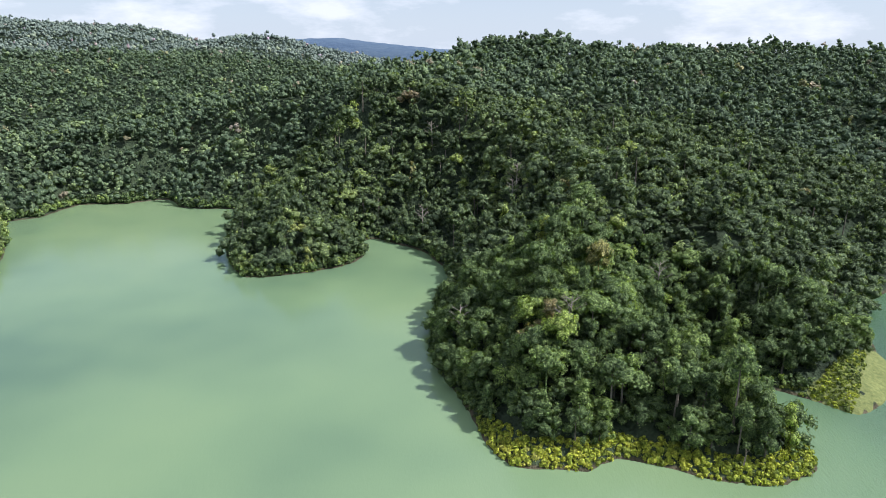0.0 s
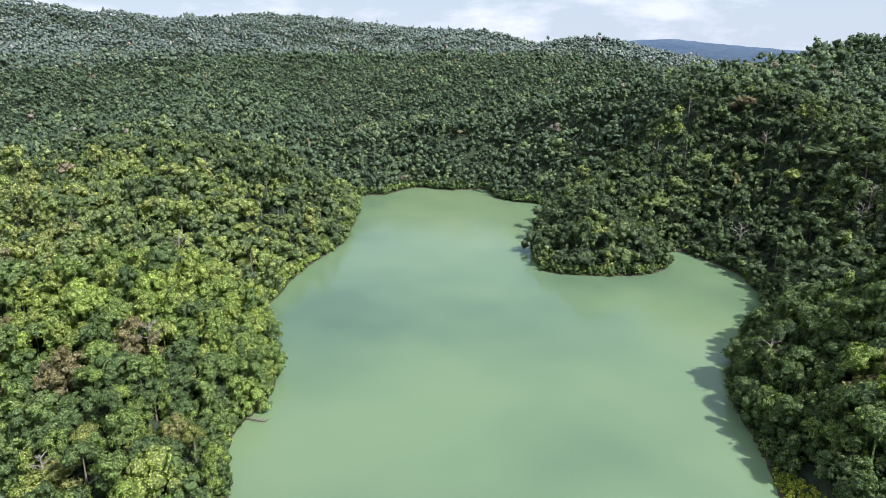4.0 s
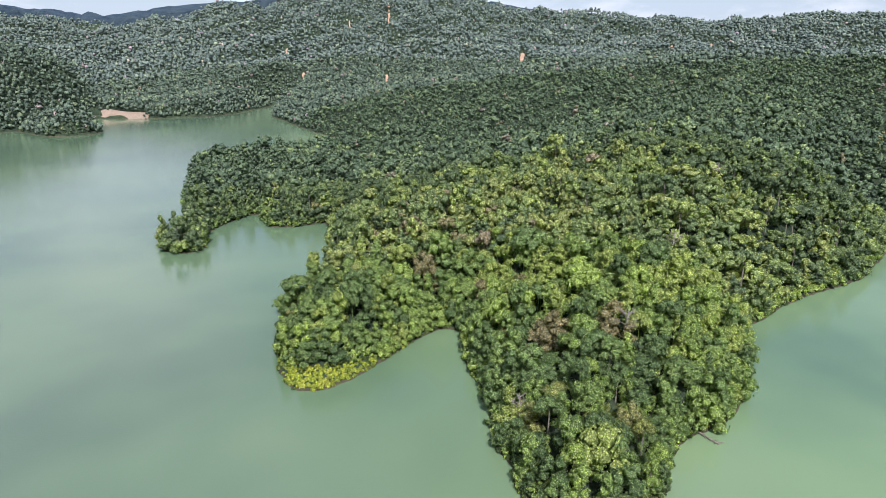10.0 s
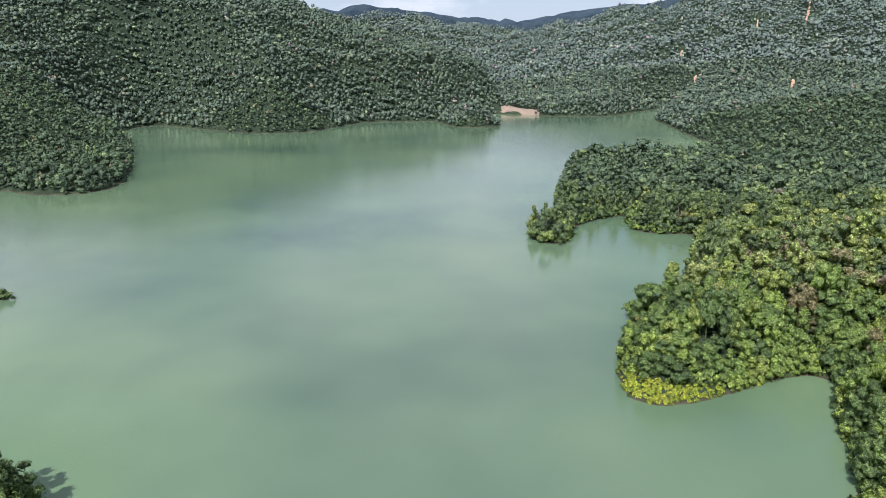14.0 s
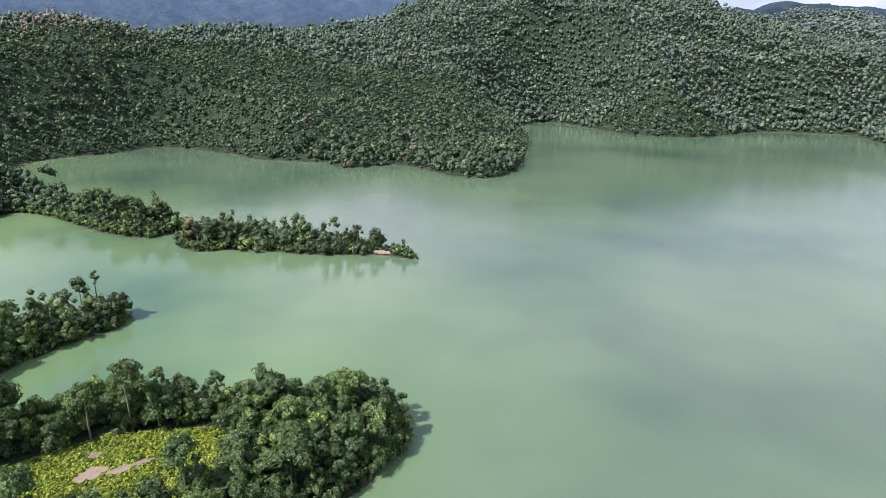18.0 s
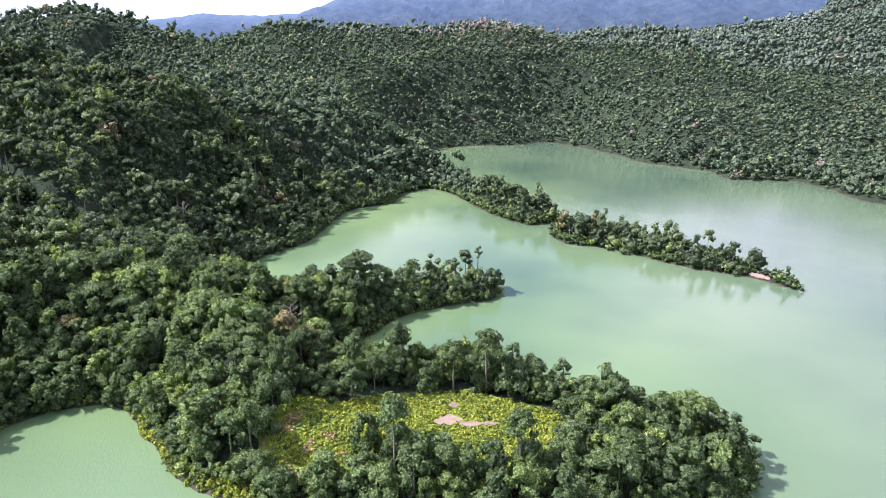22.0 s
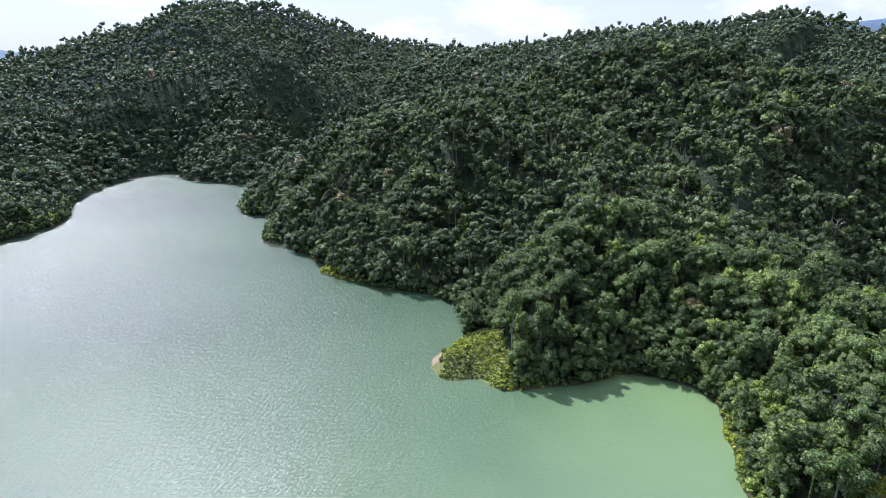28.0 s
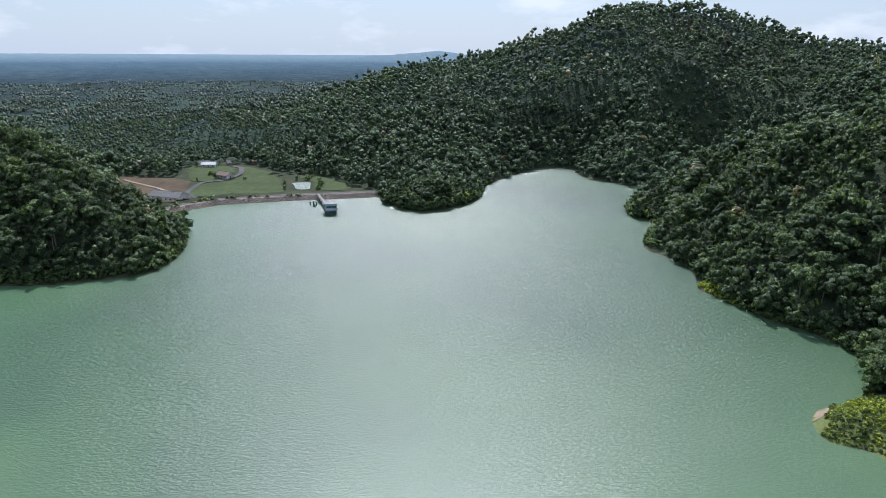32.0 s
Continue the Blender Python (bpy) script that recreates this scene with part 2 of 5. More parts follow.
M_WATER, n, l, b = shader("milky_green_water", 0.24, 0.5)
b.inputs["IOR"].default_value = 1.5
# random light and dark blotches painted in for cloud shadow and reflection
cloud_mottle = noise_node(n, l, 0.0075, 3, 0.5)
c = ramp_node(n, l, cloud_mottle.outputs["Fac"], [(0.2, (0.040, 0.082, 0.062)), (0.5, (0.108, 0.172, 0.098)), (0.8, (0.158, 0.226, 0.118))]).outputs["Color"]
pos = n.new("ShaderNodeSeparateXYZ")
l.new(n.new("ShaderNodeNewGeometry").outputs["Position"], pos.inputs["Vector"])
clear = mixed(n, l, step_node(n, l, pos.outputs["X"], 20.0, 230.0), (1.0, 1.0, 1.0), (0.37, 0.54, 0.46))   # darker towards the dam: cloud and sunward shade painted into the colour
c = mixed(n, l, 1.0, c, clear, "MULTIPLY")
inner = n.new("ShaderNodeMath")
inner.operation = "MULTIPLY"
l.new(step_node(n, l, pos.outputs["Y"], -40.0, -190.0), inner.inputs[0])
l.new(step_node(n, l, pos.outputs["X"], -230.0, -40.0), inner.inputs[1])
bays = n.new("ShaderNodeMath")
bays.operation = "MULTIPLY"
l.new(inner.outputs["Value"], bays.inputs[0])
l.new(step_node(n, l, pos.outputs["X"], 190.0, 60.0), bays.inputs[1])
south = mixed(n, l, bays.outputs["Value"], (1.0, 1.0, 1.0), (1.55, 1.52, 1.15))    # yellower and lighter in the southern bays
c = mixed(n, l, 1.0, c, south, "MULTIPLY")
arm = mixed(n, l, step_node(n, l, pos.outputs["Y"], 20.0, 140.0), (1.0, 1.0, 1.0), (1.56, 1.48, 1.36))    # lighter in the northern arm
c = mixed(n, l, 1.0, c, arm, "MULTIPLY")
l.new(c, b.inputs["Base Color"])
rip = noise_node(n, l, 1.25, 4, 0.70)
stretch = n.new("ShaderNodeMapping")
stretch.inputs["Scale"].default_value = (1.0, 0.45, 1.0)
l.new(n.new("ShaderNodeTexCoord").outputs["Object"], stretch.inputs["Vector"])
l.new(stretch.outputs["Vector"], rip.inputs["Vector"])
breeze = n.new("ShaderNodeMath")
breeze.operation = "MULTIPLY"
l.new(rip.outputs["Fac"], breeze.inputs[0])
l.new(ramp_node(n, l, step_node(n, l, pos.outputs["X"], -20.0, 230.0), [(0, (0.07, 0.07, 0.07)), (1, (1, 1, 1))]).outputs["Color"], breeze.inputs[1])
bumped(n, l, b, breeze.outputs["Value"], 1.0, 0.53)
gust = noise_node(n, l, 0.010, 3, 0.5)
calm = ramp_node(n, l, gust.outputs["Fac"], [(0.2, (0.04, 0.04, 0.04)), (0.8, (0.14, 0.14, 0.14))]).outputs["Color"]
windy = mixed(n, l, step_node(n, l, pos.outputs["X"], -60.0, 170.0), (0.0, 0.0, 0.0), (0.215, 0.215, 0.215))
l.new(mixed(n, l, 1.0, calm, windy, "ADD"), b.inputs["Roughness"])


def plain(name, dark, light, scale=1.5, rough=0.8, spec=0.3, bump=0.0, metal=0.0):
    m, n, l, b = shader(name, rough, spec)
    t = noise_node(n, l, scale, 6, 0.65)
    big = noise_node(n, l, scale * 0.12, 3, 0.5)
    c = ramp_node(n, l, t.outputs["Fac"], [(0.3, dark), (0.7, light)]).outputs["Color"]
    c = mixed(n, l, 0.6, c, ramp_node(n, l, big.outputs["Fac"], [(0.3, (0.7, 0.72, 0.7)), (0.7, (1.2, 1.18, 1.15))]).outputs["Color"], "MULTIPLY")
    l.new(c, b.inputs["Base Color"])
    b.inputs["Metallic"].default_value = metal
    if bump:
        bumped(n, l, b, t.outputs["Fac"], 0.8, bump)
    return m


M_SAND = plain("pinkish_sand", (0.24, 0.175, 0.125), (0.36, 0.285, 0.215), 0.6, 0.95, 0.1, 0.2)
M_SCAR = plain("bare_red_earth", (0.34, 0.21, 0.13), (0.60, 0.42, 0.30), 0.15, 0.95, 0.1, 1.0)
M_LAWN = plain("mown_grass", (0.040, 0.062, 0.024), (0.075, 0.100, 0.036), 0.25, 0.9, 0.1, 0.3)
M_VERGE = plain("green_herbs", (0.13, 0.19, 0.034), (0.24, 0.33, 0.056), 1.2, 0.9, 0.1, 0.3)
M_MEADOW = plain("rough_grass", (0.030, 0.040, 0.022), (0.065, 0.070, 0.038), 0.22, 0.95, 0.1, 0.4)
M_HERB = plain("olive_herbs", (0.10, 0.125, 0.045), (0.21, 0.235, 0.085), 0.9, 0.9, 0.1, 0.3)
M_DRY = plain("dry_brown_grass", (0.065, 0.050, 0.032), (0.125, 0.095, 0.062), 0.2, 0.95, 0.1, 0.4)
M_ASPHALT = plain("worn_asphalt", (0.06, 0.06, 0.06), (0.12, 0.115, 0.11), 0.8, 0.9, 0.2)
M_STONE = plain("rubble_stone", (0.20, 0.16, 0.135), (0.42, 0.35, 0.30), 0.9, 0.9, 0.2, 0.15)
M_CONCRETE = plain("weathered_concrete", (0.20, 0.19, 0.175), (0.36, 0.35, 0.32), 0.7, 0.85, 0.25, 0.03)
M_WALL = plain("white_painted_wall", (0.55, 0.56, 0.56), (0.74, 0.74, 0.72), 0.9, 0.8, 0.3)
M_BLUE = plain("pale_blue_paint", (0.26, 0.42, 0.52), (0.38, 0.55, 0.64), 0.9, 0.6, 0.4)
M_TEAL = plain("dark_teal_concrete", (0.05, 0.085, 0.095), (0.10, 0.14, 0.15), 0.9, 0.8, 0.3)
M_ROOF = plain("grey_sheet_roof", (0.10, 0.10, 0.105), (0.19, 0.185, 0.18), 0.5, 0.6, 0.4)
M_RUST = plain("brown_roof", (0.17, 0.12, 0.09), (0.30, 0.22, 0.17), 0.6, 0.75, 0.3)
M_STEEL = plain("dark_steel", (0.05, 0.05, 0.05), (0.12, 0.11, 0.10), 2.0, 0.6, 0.5, 0.0, 0.4)
M_GLASS, n, l, b = shader("window_glass", 0.08, 0.6)
b.inputs["Base Color"].default_value = (0.03, 0.05, 0.06, 1)
M_DEADWOOD = plain("bleached_deadwood", (0.22, 0.18, 0.15), (0.48, 0.43, 0.38), 2.0, 0.9, 0.15)
M_PALM = foliage("palm_fronds", [(0, (0.10, 0.16, 0.05)), (1, (0.16, 0.22, 0.08))], 2.0, 0.25)

# ---- the lake's outline in plan, bay by bay, and its islands ----
EAST_BANK = [(300, 149), (312, 190), (300, 240), (250, 275), (200, 270), (172, 244), (158, 218), (151, 197), (146, 186), (135, 174), (125, 167), (119, 166),
             (113, 174), (104, 180), (97, 187), (91, 200), (84, 199), (83, 186), (88, 172), (94, 160), (98, 149), (94, 139), (83, 133),
             (72, 134), (63, 137), (53, 142), (45, 143), (37, 139), (28, 139), (18, 140), (13, 148), (9, 162), (3, 182), (-3, 198), (-4, 226),
             (-1, 249), (4, 281), (-7, 320), (-22, 336), (-38, 350), (-48, 340)]
NORTH_ARM = [(-41, 320), (-47, 303), (-58, 294), (-75, 286), (-93, 283), (-105, 303), (-115, 327), (-120, 350), (-128, 390), (-139, 420), (-158, 420),
             (-180, 426), (-197, 451), (-221, 433), (-250, 430), (-256, 394), (-275, 378), (-255, 358), (-238, 334), (-207, 276), (-201, 248),
             (-193, 219), (-180, 188), (-174, 176), (-158, 164), (-137, 144), (-127, 128), (-124, 113), (-117, 102), (-107, 93), (-101, 84)]
WEST_POINT = [(-97, 72), (-103, 61), (-113, 58), (-124, 61), (-139, 62), (-149, 65), (-162, 68), (-187, 71), (-208, 78), (-213, 70), (-205, 57),
              (-194, 43), (-183, 29), (-181, 18), (-188, 11), (-208, 10), (-230, 15), (-246, 15), (-271, 32), (-309, 42), (-383, 57), (-383, 37),
              (-388, 19), (-424, 16), (-406, -3), (-381, -16), (-351, -16), (-345, -28), (-358, -38), (-383, -39), (-400, -28), (-450, -31), (-535, -34),
              (-610, -34), (-660, -26), (-688, 8), (-704, 60), (-725, 110), (-785, 138), (-865, 113)]
FAR_WEST = [(-1044, 87), (-1142, 75), (-1334, 100), (-1345, 85), (-1189, 17), (-1145, -42), (-1132, -120), (-1150, -190), (-1080, -235), (-989, -270),
            (-951, -342), (-915, -367), (-840, -380), (-800, -386), (-771, -417), (-764, -465), (-785, -545), (-806, -632), (-726, -627), (-640, -540), (-545, -457),
            (-429, -374), (-393, -371), (-374, -399), (-381, -452), (-368, -478), (-325, -491), (-334, -524), (-312, -556), (-290, -590),
            (-292, -626), (-275, -677), (-261, -725), (-240, -740), (-202, -725), (-154, -722), (-116, -711)]
SOUTH_SPITS = [(-88, -650), (-84, -600), (-95, -540), (-108, -470), (-120, -420), (-136, -388), (-138, -373), (-130, -370), (-115, -368), (-103, -384), (-94, -415),
               (-86, -455), (-75, -484), (-62, -485), (-45, -470), (-36, -440), (-11, -428), (2, -405), (8, -383), (20, -348), (37, -331), (49, -306),
               (50, -284), (38, -264), (14, -248), (-6, -254), (-28, -269), (-50, -270), (-67, -260), (-65, -252), (-60, -248), (-47, -246), (-29, -240), (-17, -232),
               (-7, -218), (4, -213), (13, -206), (4, -200), (-12, -194), (-44, -189), (-72, -160), (-98, -136), (-99, -122), (-91, -115)]
SOUTH_BANK = [(-80, -112), (-67, -108), (-40, -110), (-15, -119), (5, -126), (16, -128), (23, -130), (32, -134), (39, -140), (45, -147), (50, -156), (56, -164),
              (62, -176), (68, -181), (81, -183), (87, -180), (95, -174), (97, -166), (102, -156), (107, -148), (113, -140), (118, -137), (124, -139),
              (132, -130), (141, -133), (146, -140), (149, -156), (165, -172), (175, -178), (196, -177), (210, -168), (226, -165), (245, -160), (257, -167),
              (277, -171), (292, -170), (308, -165), (324, -174), (345, -188), (361, -199), (378, -190), (404, -201), (430, -222), (450, -235)]
DAM_END = [(470, -280), (500, -335), (512, -330), (485, -285), (468, -255), (472, -236), (505, -220), (525, -211), (553, -221), (565, -200), (557, -180), (524, -144), (485, -117), (446, -105),
           (423, -83), (411, -57), (436, -39), (467, -33), (465, -4), (463, 24), (460, 51), (455, 85), (440, 100), (426, 111), (405, 100), (383, 86), (347, 80), (314, 84),
           (304, 100), (299, 118), (298, 137)]
ISLETS = [[(-121, -343), (-122, -325), (-136, -318), (-152, -302), (-162, -284), (-175, -271), (-187, -261), (-193, -254), (-200, -239), (-203, -245), (-199, -258),
           (-194, -272), (-184, -295), (-165, -325), (-142, -345), (-128, -350)],
          [(-990, -262), (-950, -235), (-915, -212), (-915, -180), (-925, -164), (-960, -155), (-985, -165), (-1010, -210)]]


def rounded(points, steps=3):
    """A closed outline drawn out as a smooth curve."""
    p = np.array(points, float)
    a, b, c, d = np.roll(p, 1, 0), p, np.roll(p, -1, 0), np.roll(p, -2, 0)
    out = []
    for k in range(steps):
        s = k / steps
        out.append(b + 0.5 * s * (c - a) + s * s * (a - 2.5 * b + 2 * c - 0.5 * d) + s ** 3 * (-0.5 * a + 1.5 * b - 1.5 * c + 0.5 * d))
    return np.stack(out, 1).reshape(-1, 2)


LAKE = rounded(EAST_BANK + NORTH_ARM + WEST_POINT + FAR_WEST + SOUTH_SPITS + SOUTH_BANK + DAM_END, 2)
ISLES = [rounded(p, 2) for p in ISLETS]


def inside(x, y, poly):
    hit = np.zeros(x.shape, bool)
    for (x0, y0), (x1, y1) in zip(poly, np.roll(poly, -1, 0)):
        if y0 != y1:
            hit ^= ((y0 > y) != (y1 > y)) & (x < (x1 - x0) * (y - y0) / (y1 - y0) + x0)
    return hit


def edge_distance(x, y, poly):
    best = np.full(x.shape, 1e12)
    for (x0, y0), (x1, y1) in zip(poly, np.roll(poly, -1, 0)):
        dx, dy = x1 - x0, y1 - y0
        s = np.clip(((x - x0) * dx + (y - y0) * dy) / max(dx * dx + dy * dy, 1e-9), 0, 1)
        best = np.minimum(best, (x - x0 - s * dx) ** 2 + (y - y0 - s * dy) ** 2)
    return np.sqrt(best)


def waves(x, y, size, seed, octaves=3):
    """Smooth rolling noise between -1 and 1."""
    g = np.random.RandomState(seed)
    out, amp, tot = np.zeros(x.shape), 1.0, 0.0
    for _ in range(octaves):
        for _ in range(5):
            a, p = g.uniform(0, 2 * math.pi), g.uniform(0, 2 * math.pi)
            k = 2 * math.pi / (size * g.uniform(0.7, 1.4))
            out += amp * np.sin(k * (x * math.cos(a) + y * math.sin(a)) + p) / 3.2
        tot, amp, size = tot + amp, amp * 0.5, size * 0.5
    return out / tot


def shore(x, y):
    """Metres inland from the water's edge; minus out on the lake."""
    d = edge_distance(x, y, LAKE) * np.where(inside(x, y, LAKE), -1, 1)
    for isle in ISLES:
        d = np.maximum(d, edge_distance(x, y, isle) * np.where(inside(x, y, isle), 1, -1))
    return d + 0.8 * waves(x, y, 14, 3, 2)


# ---- hills: crest lines (x, y, canopy height) and how far their flanks reach ----
RIDGES = [
    ([(-53, 427, 81), (-11, 520, 91), (31, 569, 100), (79, 615, 118), (148, 664, 103), (236, 680, 112), (348, 675, 111), (429, 652, 107), (600, 640, 100)], 400),
    ([(-948, 451, 81), (-839, 544, 88), (-760, 650, 103), (-637, 705, 97), (-500, 808, 101), (-318, 842, 102), (-206, 794, 89), (-107, 742, 82), (-34, 699, 82)], 430),
    ([(-2207, 943, 213), (-2006, 1126, 219), (-1886, 1316, 211), (-1732, 1514, 190), (-1430, 1671, 203), (-1105, 1786, 170), (-790, 1728, 164), (-609, 1694, 126),
      (-431, 1644, 145), (-256, 1579, 99), (-105, 1496, 72)], 900),
    ([(-1236, 3804, 131), (-618, 3952, 151), (-87, 3999, 97), (192, 4196, 78)], 1200),
    ([(-2795, -169, 242), (-2700, 15, 265), (-2592, 198, 299), (-2456, 468, 346), (-2384, 752, 344), (-2316, 941, 290), (-2182, 1220, 234), (-1954, 1559, 204), (-1565, 1820, 209)], 1350),
    ([(-1433, 224, 61), (-1662, 548, 130), (-1427, 723, 112), (-1243, 840, 98), (-981, 853, 99)], 500),
    ([(-1489, -185, 10), (-1462, -334, 83), (-1390, -413, 124), (-1299, -522, 159), (-1258, -614, 198), (-1195, -730, 232), (-1058, -839, 235), (-997, -983, 229),
      (-1098, -1163, 222), (-1001, -1248, 192), (-704, -1210, 141)], 640),
    ([(-2436, -908, 289), (-2590, -763, 270), (-2736, -595, 247), (-2971, -418, 217), (-2988, -269, 225), (-2800, -21, 267)], 1200),
    ([(160, -936, 108), (89, -946, 139), (3, -1000, 139), (-97, -995, 138), (-225, -974, 146), (-316, -970, 130), (-397, -972, 139), (-520, -969, 135), (-673, -993, 149)], 480),
    ([(1019, -4178, 234), (749, -4234, 281), (509, -4270, 264), (154, -4297, 294), (-128, -4198, 390), (-470, -4174, 454), (-1123, -4047, 479), (-1955, -3717, 483), (-2325, -3498, 491)], 2000),
    ([(457, -607, 115), (404, -644, 129), (363, -667, 136), (328, -719, 131), (281, -770, 145), (244, -814, 141), (200, -795, 126), (118, -690, 92)], 420),
    ([(233, -234, 63), (257, -306, 78), (255, -359, 92), (248, -387, 103), (229, -410, 112), (204, -424, 109), (174, -426, 102), (119, -413, 85)], 260),
    ([(900, -150, 88), (888, -190, 98), (862, -258, 122), (844, -312, 136), (827, -355, 159), (804, -404, 164), (778, -452, 162), (749, -499, 143), (682, -557, 122), (611, -591, 108), (536, -594, 92)], 430),
    ([(848, 53, 20), (880, 11, 34), (899, -43, 56), (894, -103, 78)], 150),
    ([(4490, -304, 33), (4477, -455, 42), (4459, -605, 56), (4436, -755, 72), (4416, -867, 50), (4392, -979, 30)], 210),
    ([(414, 244, 70), (408, 213, 67), (391, 179, 56), (363, 142, 41)], 150),
    ([(-135, 95, 22), (-190, 140, 30), (-260, 190, 38), (-350, 280, 50), (-450, 400, 62), (-600, 560, 80)], 230),
]
CANOPY = 15.0


def relief(x, y, spurs=False):
    """Height of the hills; with spurs, ravines and side ridges run down the flanks."""
    total, flank = np.zeros(x.shape), np.zeros(x.shape)
    for line, reach in RIDGES:
        best, top = np.full(x.shape, 1e12), np.zeros(x.shape)
        for (x0, y0, z0), (x1, y1, z1) in zip(line, line[1:]):
            dx, dy = x1 - x0, y1 - y0
            s = np.clip(((x - x0) * dx + (y - y0) * dy) / (dx * dx + dy * dy), 0, 1)
            d = (x - x0 - s * dx) ** 2 + (y - y0 - s * dy) ** 2
            near = d < best
            best, top = np.where(near, d, best), np.where(near, z0 + s * (z1 - z0), top)
        u = np.clip(1 - np.sqrt(best) / reach, 0, 1)
        h = (np.maximum(top - CANOPY, 2) * (0.75 * u + 0.25 * u * u * (3 - 2 * u))) ** 6
        total += h
        flank += h * 4 * u * (1 - u)
    hills = total ** (1 / 6)
    if spurs:
        flank = flank / np.maximum(total, 1e-6)
        bent = 40 * waves(x, y, 260, 43, 1)
        side = 1 - 3.0 * np.abs(waves(x + bent, y - bent, 260, 41, 2))
        hills = hills * (1 + 0.10 * flank * side)
    return hills


VALLEY = np.array([(400, 120), (425, 100), (455, 60), (460, 10), (470, -45), (520, -50), (580, -20), (660, 30), (720, 60), (720, 130), (640, 190), (540, 215), (460, 180)], float)


def ground_height(x, y, d=None):
    d = shore(x, y) if d is None else d
    r = np.hypot(x, y)
    hills = relief(x, y, True)
    rolling = 1.0 + 0.05 * waves(x, y, 190, 11) * np.clip(hills / 40, 0, 1)
    z = hills * rolling + 1.2 + 5 * (1 - np.exp(-np.maximum(d, 0) / 30)) * (1 + 0.3 * waves(x, y, 60, 5))
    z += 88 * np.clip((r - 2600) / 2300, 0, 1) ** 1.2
    z *= 1 - 0.72 * np.exp(-((x + 560) / 190) ** 2 - ((y - 40) / 130) ** 2)
    z *= 1 - 0.62 * np.exp(-((x - 880) / 170) ** 2 - ((y - 70) / 100) ** 2)
    f = np.clip(edge_distance(x, y, VALLEY) / 30, 0, 1) * inside(x, y, VALLEY)
    z = z * (1 - f) + (1.6 + 0.8 * waves(x, y, 50, 8, 2)) * f
    z = np.minimum(z, 0.3 + 0.40 * d + 0.005 * np.maximum(d, 0) ** 2)
    return np.where(d > 0, np.maximum(z, 0.3), np.maximum(0.35 * d, -6))


def mesh_of(name, verts, quads, material, tint=None, smooth=False):
    me = bpy.data.meshes.new(name)
    spray = bend = None
    if verts.shape[1] > 3:
        spray, bend, verts = verts[:, 3], verts[:, 4:7], verts[:, :3]
    n, q = len(verts), len(quads)
    me.vertices.add(n)
    me.vertices.foreach_set("co", np.ascontiguousarray(verts, np.float32).ravel())
    me.loops.add(q * 4)
    me.loops.foreach_set("vertex_index", np.ascontiguousarray(quads, np.int32).ravel())
    me.polygons.add(q)
    me.polygons.foreach_set("loop_start", np.arange(0, q * 4, 4, dtype=np.int32))
    if tint is not None:
        me.attributes.new("tint", "FLOAT", "POINT").data.foreach_set("value", np.ascontiguousarray(tint, np.float32))
    if spray is not None:
        me.attributes.new("spray", "FLOAT", "POINT").data.foreach_set("value", np.ascontiguousarray(spray, np.float32))
    me.materials.append(material)
    me.update(calc_edges=True)
    me.polygons.foreach_set("use_smooth", np.full(q, smooth))
    if bend is not None:     # leaves shade with the round of their crown
        me.normals_split_custom_set_from_vertices(bend)
    return me


# ---- ground and water ----
def ring_sheet(name, rings, spokes, material):
    a = np.arange(spokes) * 2 * math.pi / spokes
    gr, ga = np.meshgrid(rings, a, indexing="ij")
    gx, gy = gr * np.cos(ga), gr * np.sin(ga)
    gz = ground_height(gx, gy)
    k = np.arange(len(rings) - 1)[:, None] * spokes
    j = np.arange(spokes)[None, :]
    jn = (j + 1) % spokes
    quads = np.stack([k + j, k + spokes + j, k + spokes + jn, k + jn], -1).reshape(-1, 4)
    return new(name, mesh_of(name, np.stack([gx, gy, gz], -1).reshape(-1, 3), quads, material, None, True)), gz


RINGS = np.concatenate([np.geomspace(90, 1100, 120), np.geomspace(1130, 2320, 22)])
ground, heights = ring_sheet("ground", RINGS, 560, M_GROUND)
tagged(ground, "steep rainforest hills and low plain round the lake", "ground", kind="structure")
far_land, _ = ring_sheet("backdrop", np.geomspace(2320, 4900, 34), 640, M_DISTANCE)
tagged(far_land, "distant mountain ranges and plain with blue haze painted in", "mountains", kind="structure")

wr = np.concatenate([[0.5], np.geomspace(20, 1500, 40)])
wa = np.arange(96) * 2 * math.pi / 96
r2, a2 = np.meshgrid(wr, wa, indexing="ij")
k = np.arange(len(wr) - 1)[:, None] * 96
j = np.arange(96)[None, :]
quads = np.concatenate([np.stack([k + j, k + 96 + j, k + 96 + (j + 1) % 96, k + (j + 1) % 96], -1).reshape(-1, 4)])
water = new("water", mesh_of("water", np.stack([r2 * np.cos(a2), r2 * np.sin(a2), 0 * r2], -1).reshape(-1, 3), quads, M_WATER, None, True))
tagged(water, "calm milky green water of a reservoir", "lake", kind="structure")

# ---- trees ----
rng = np.random.RandomState(7)


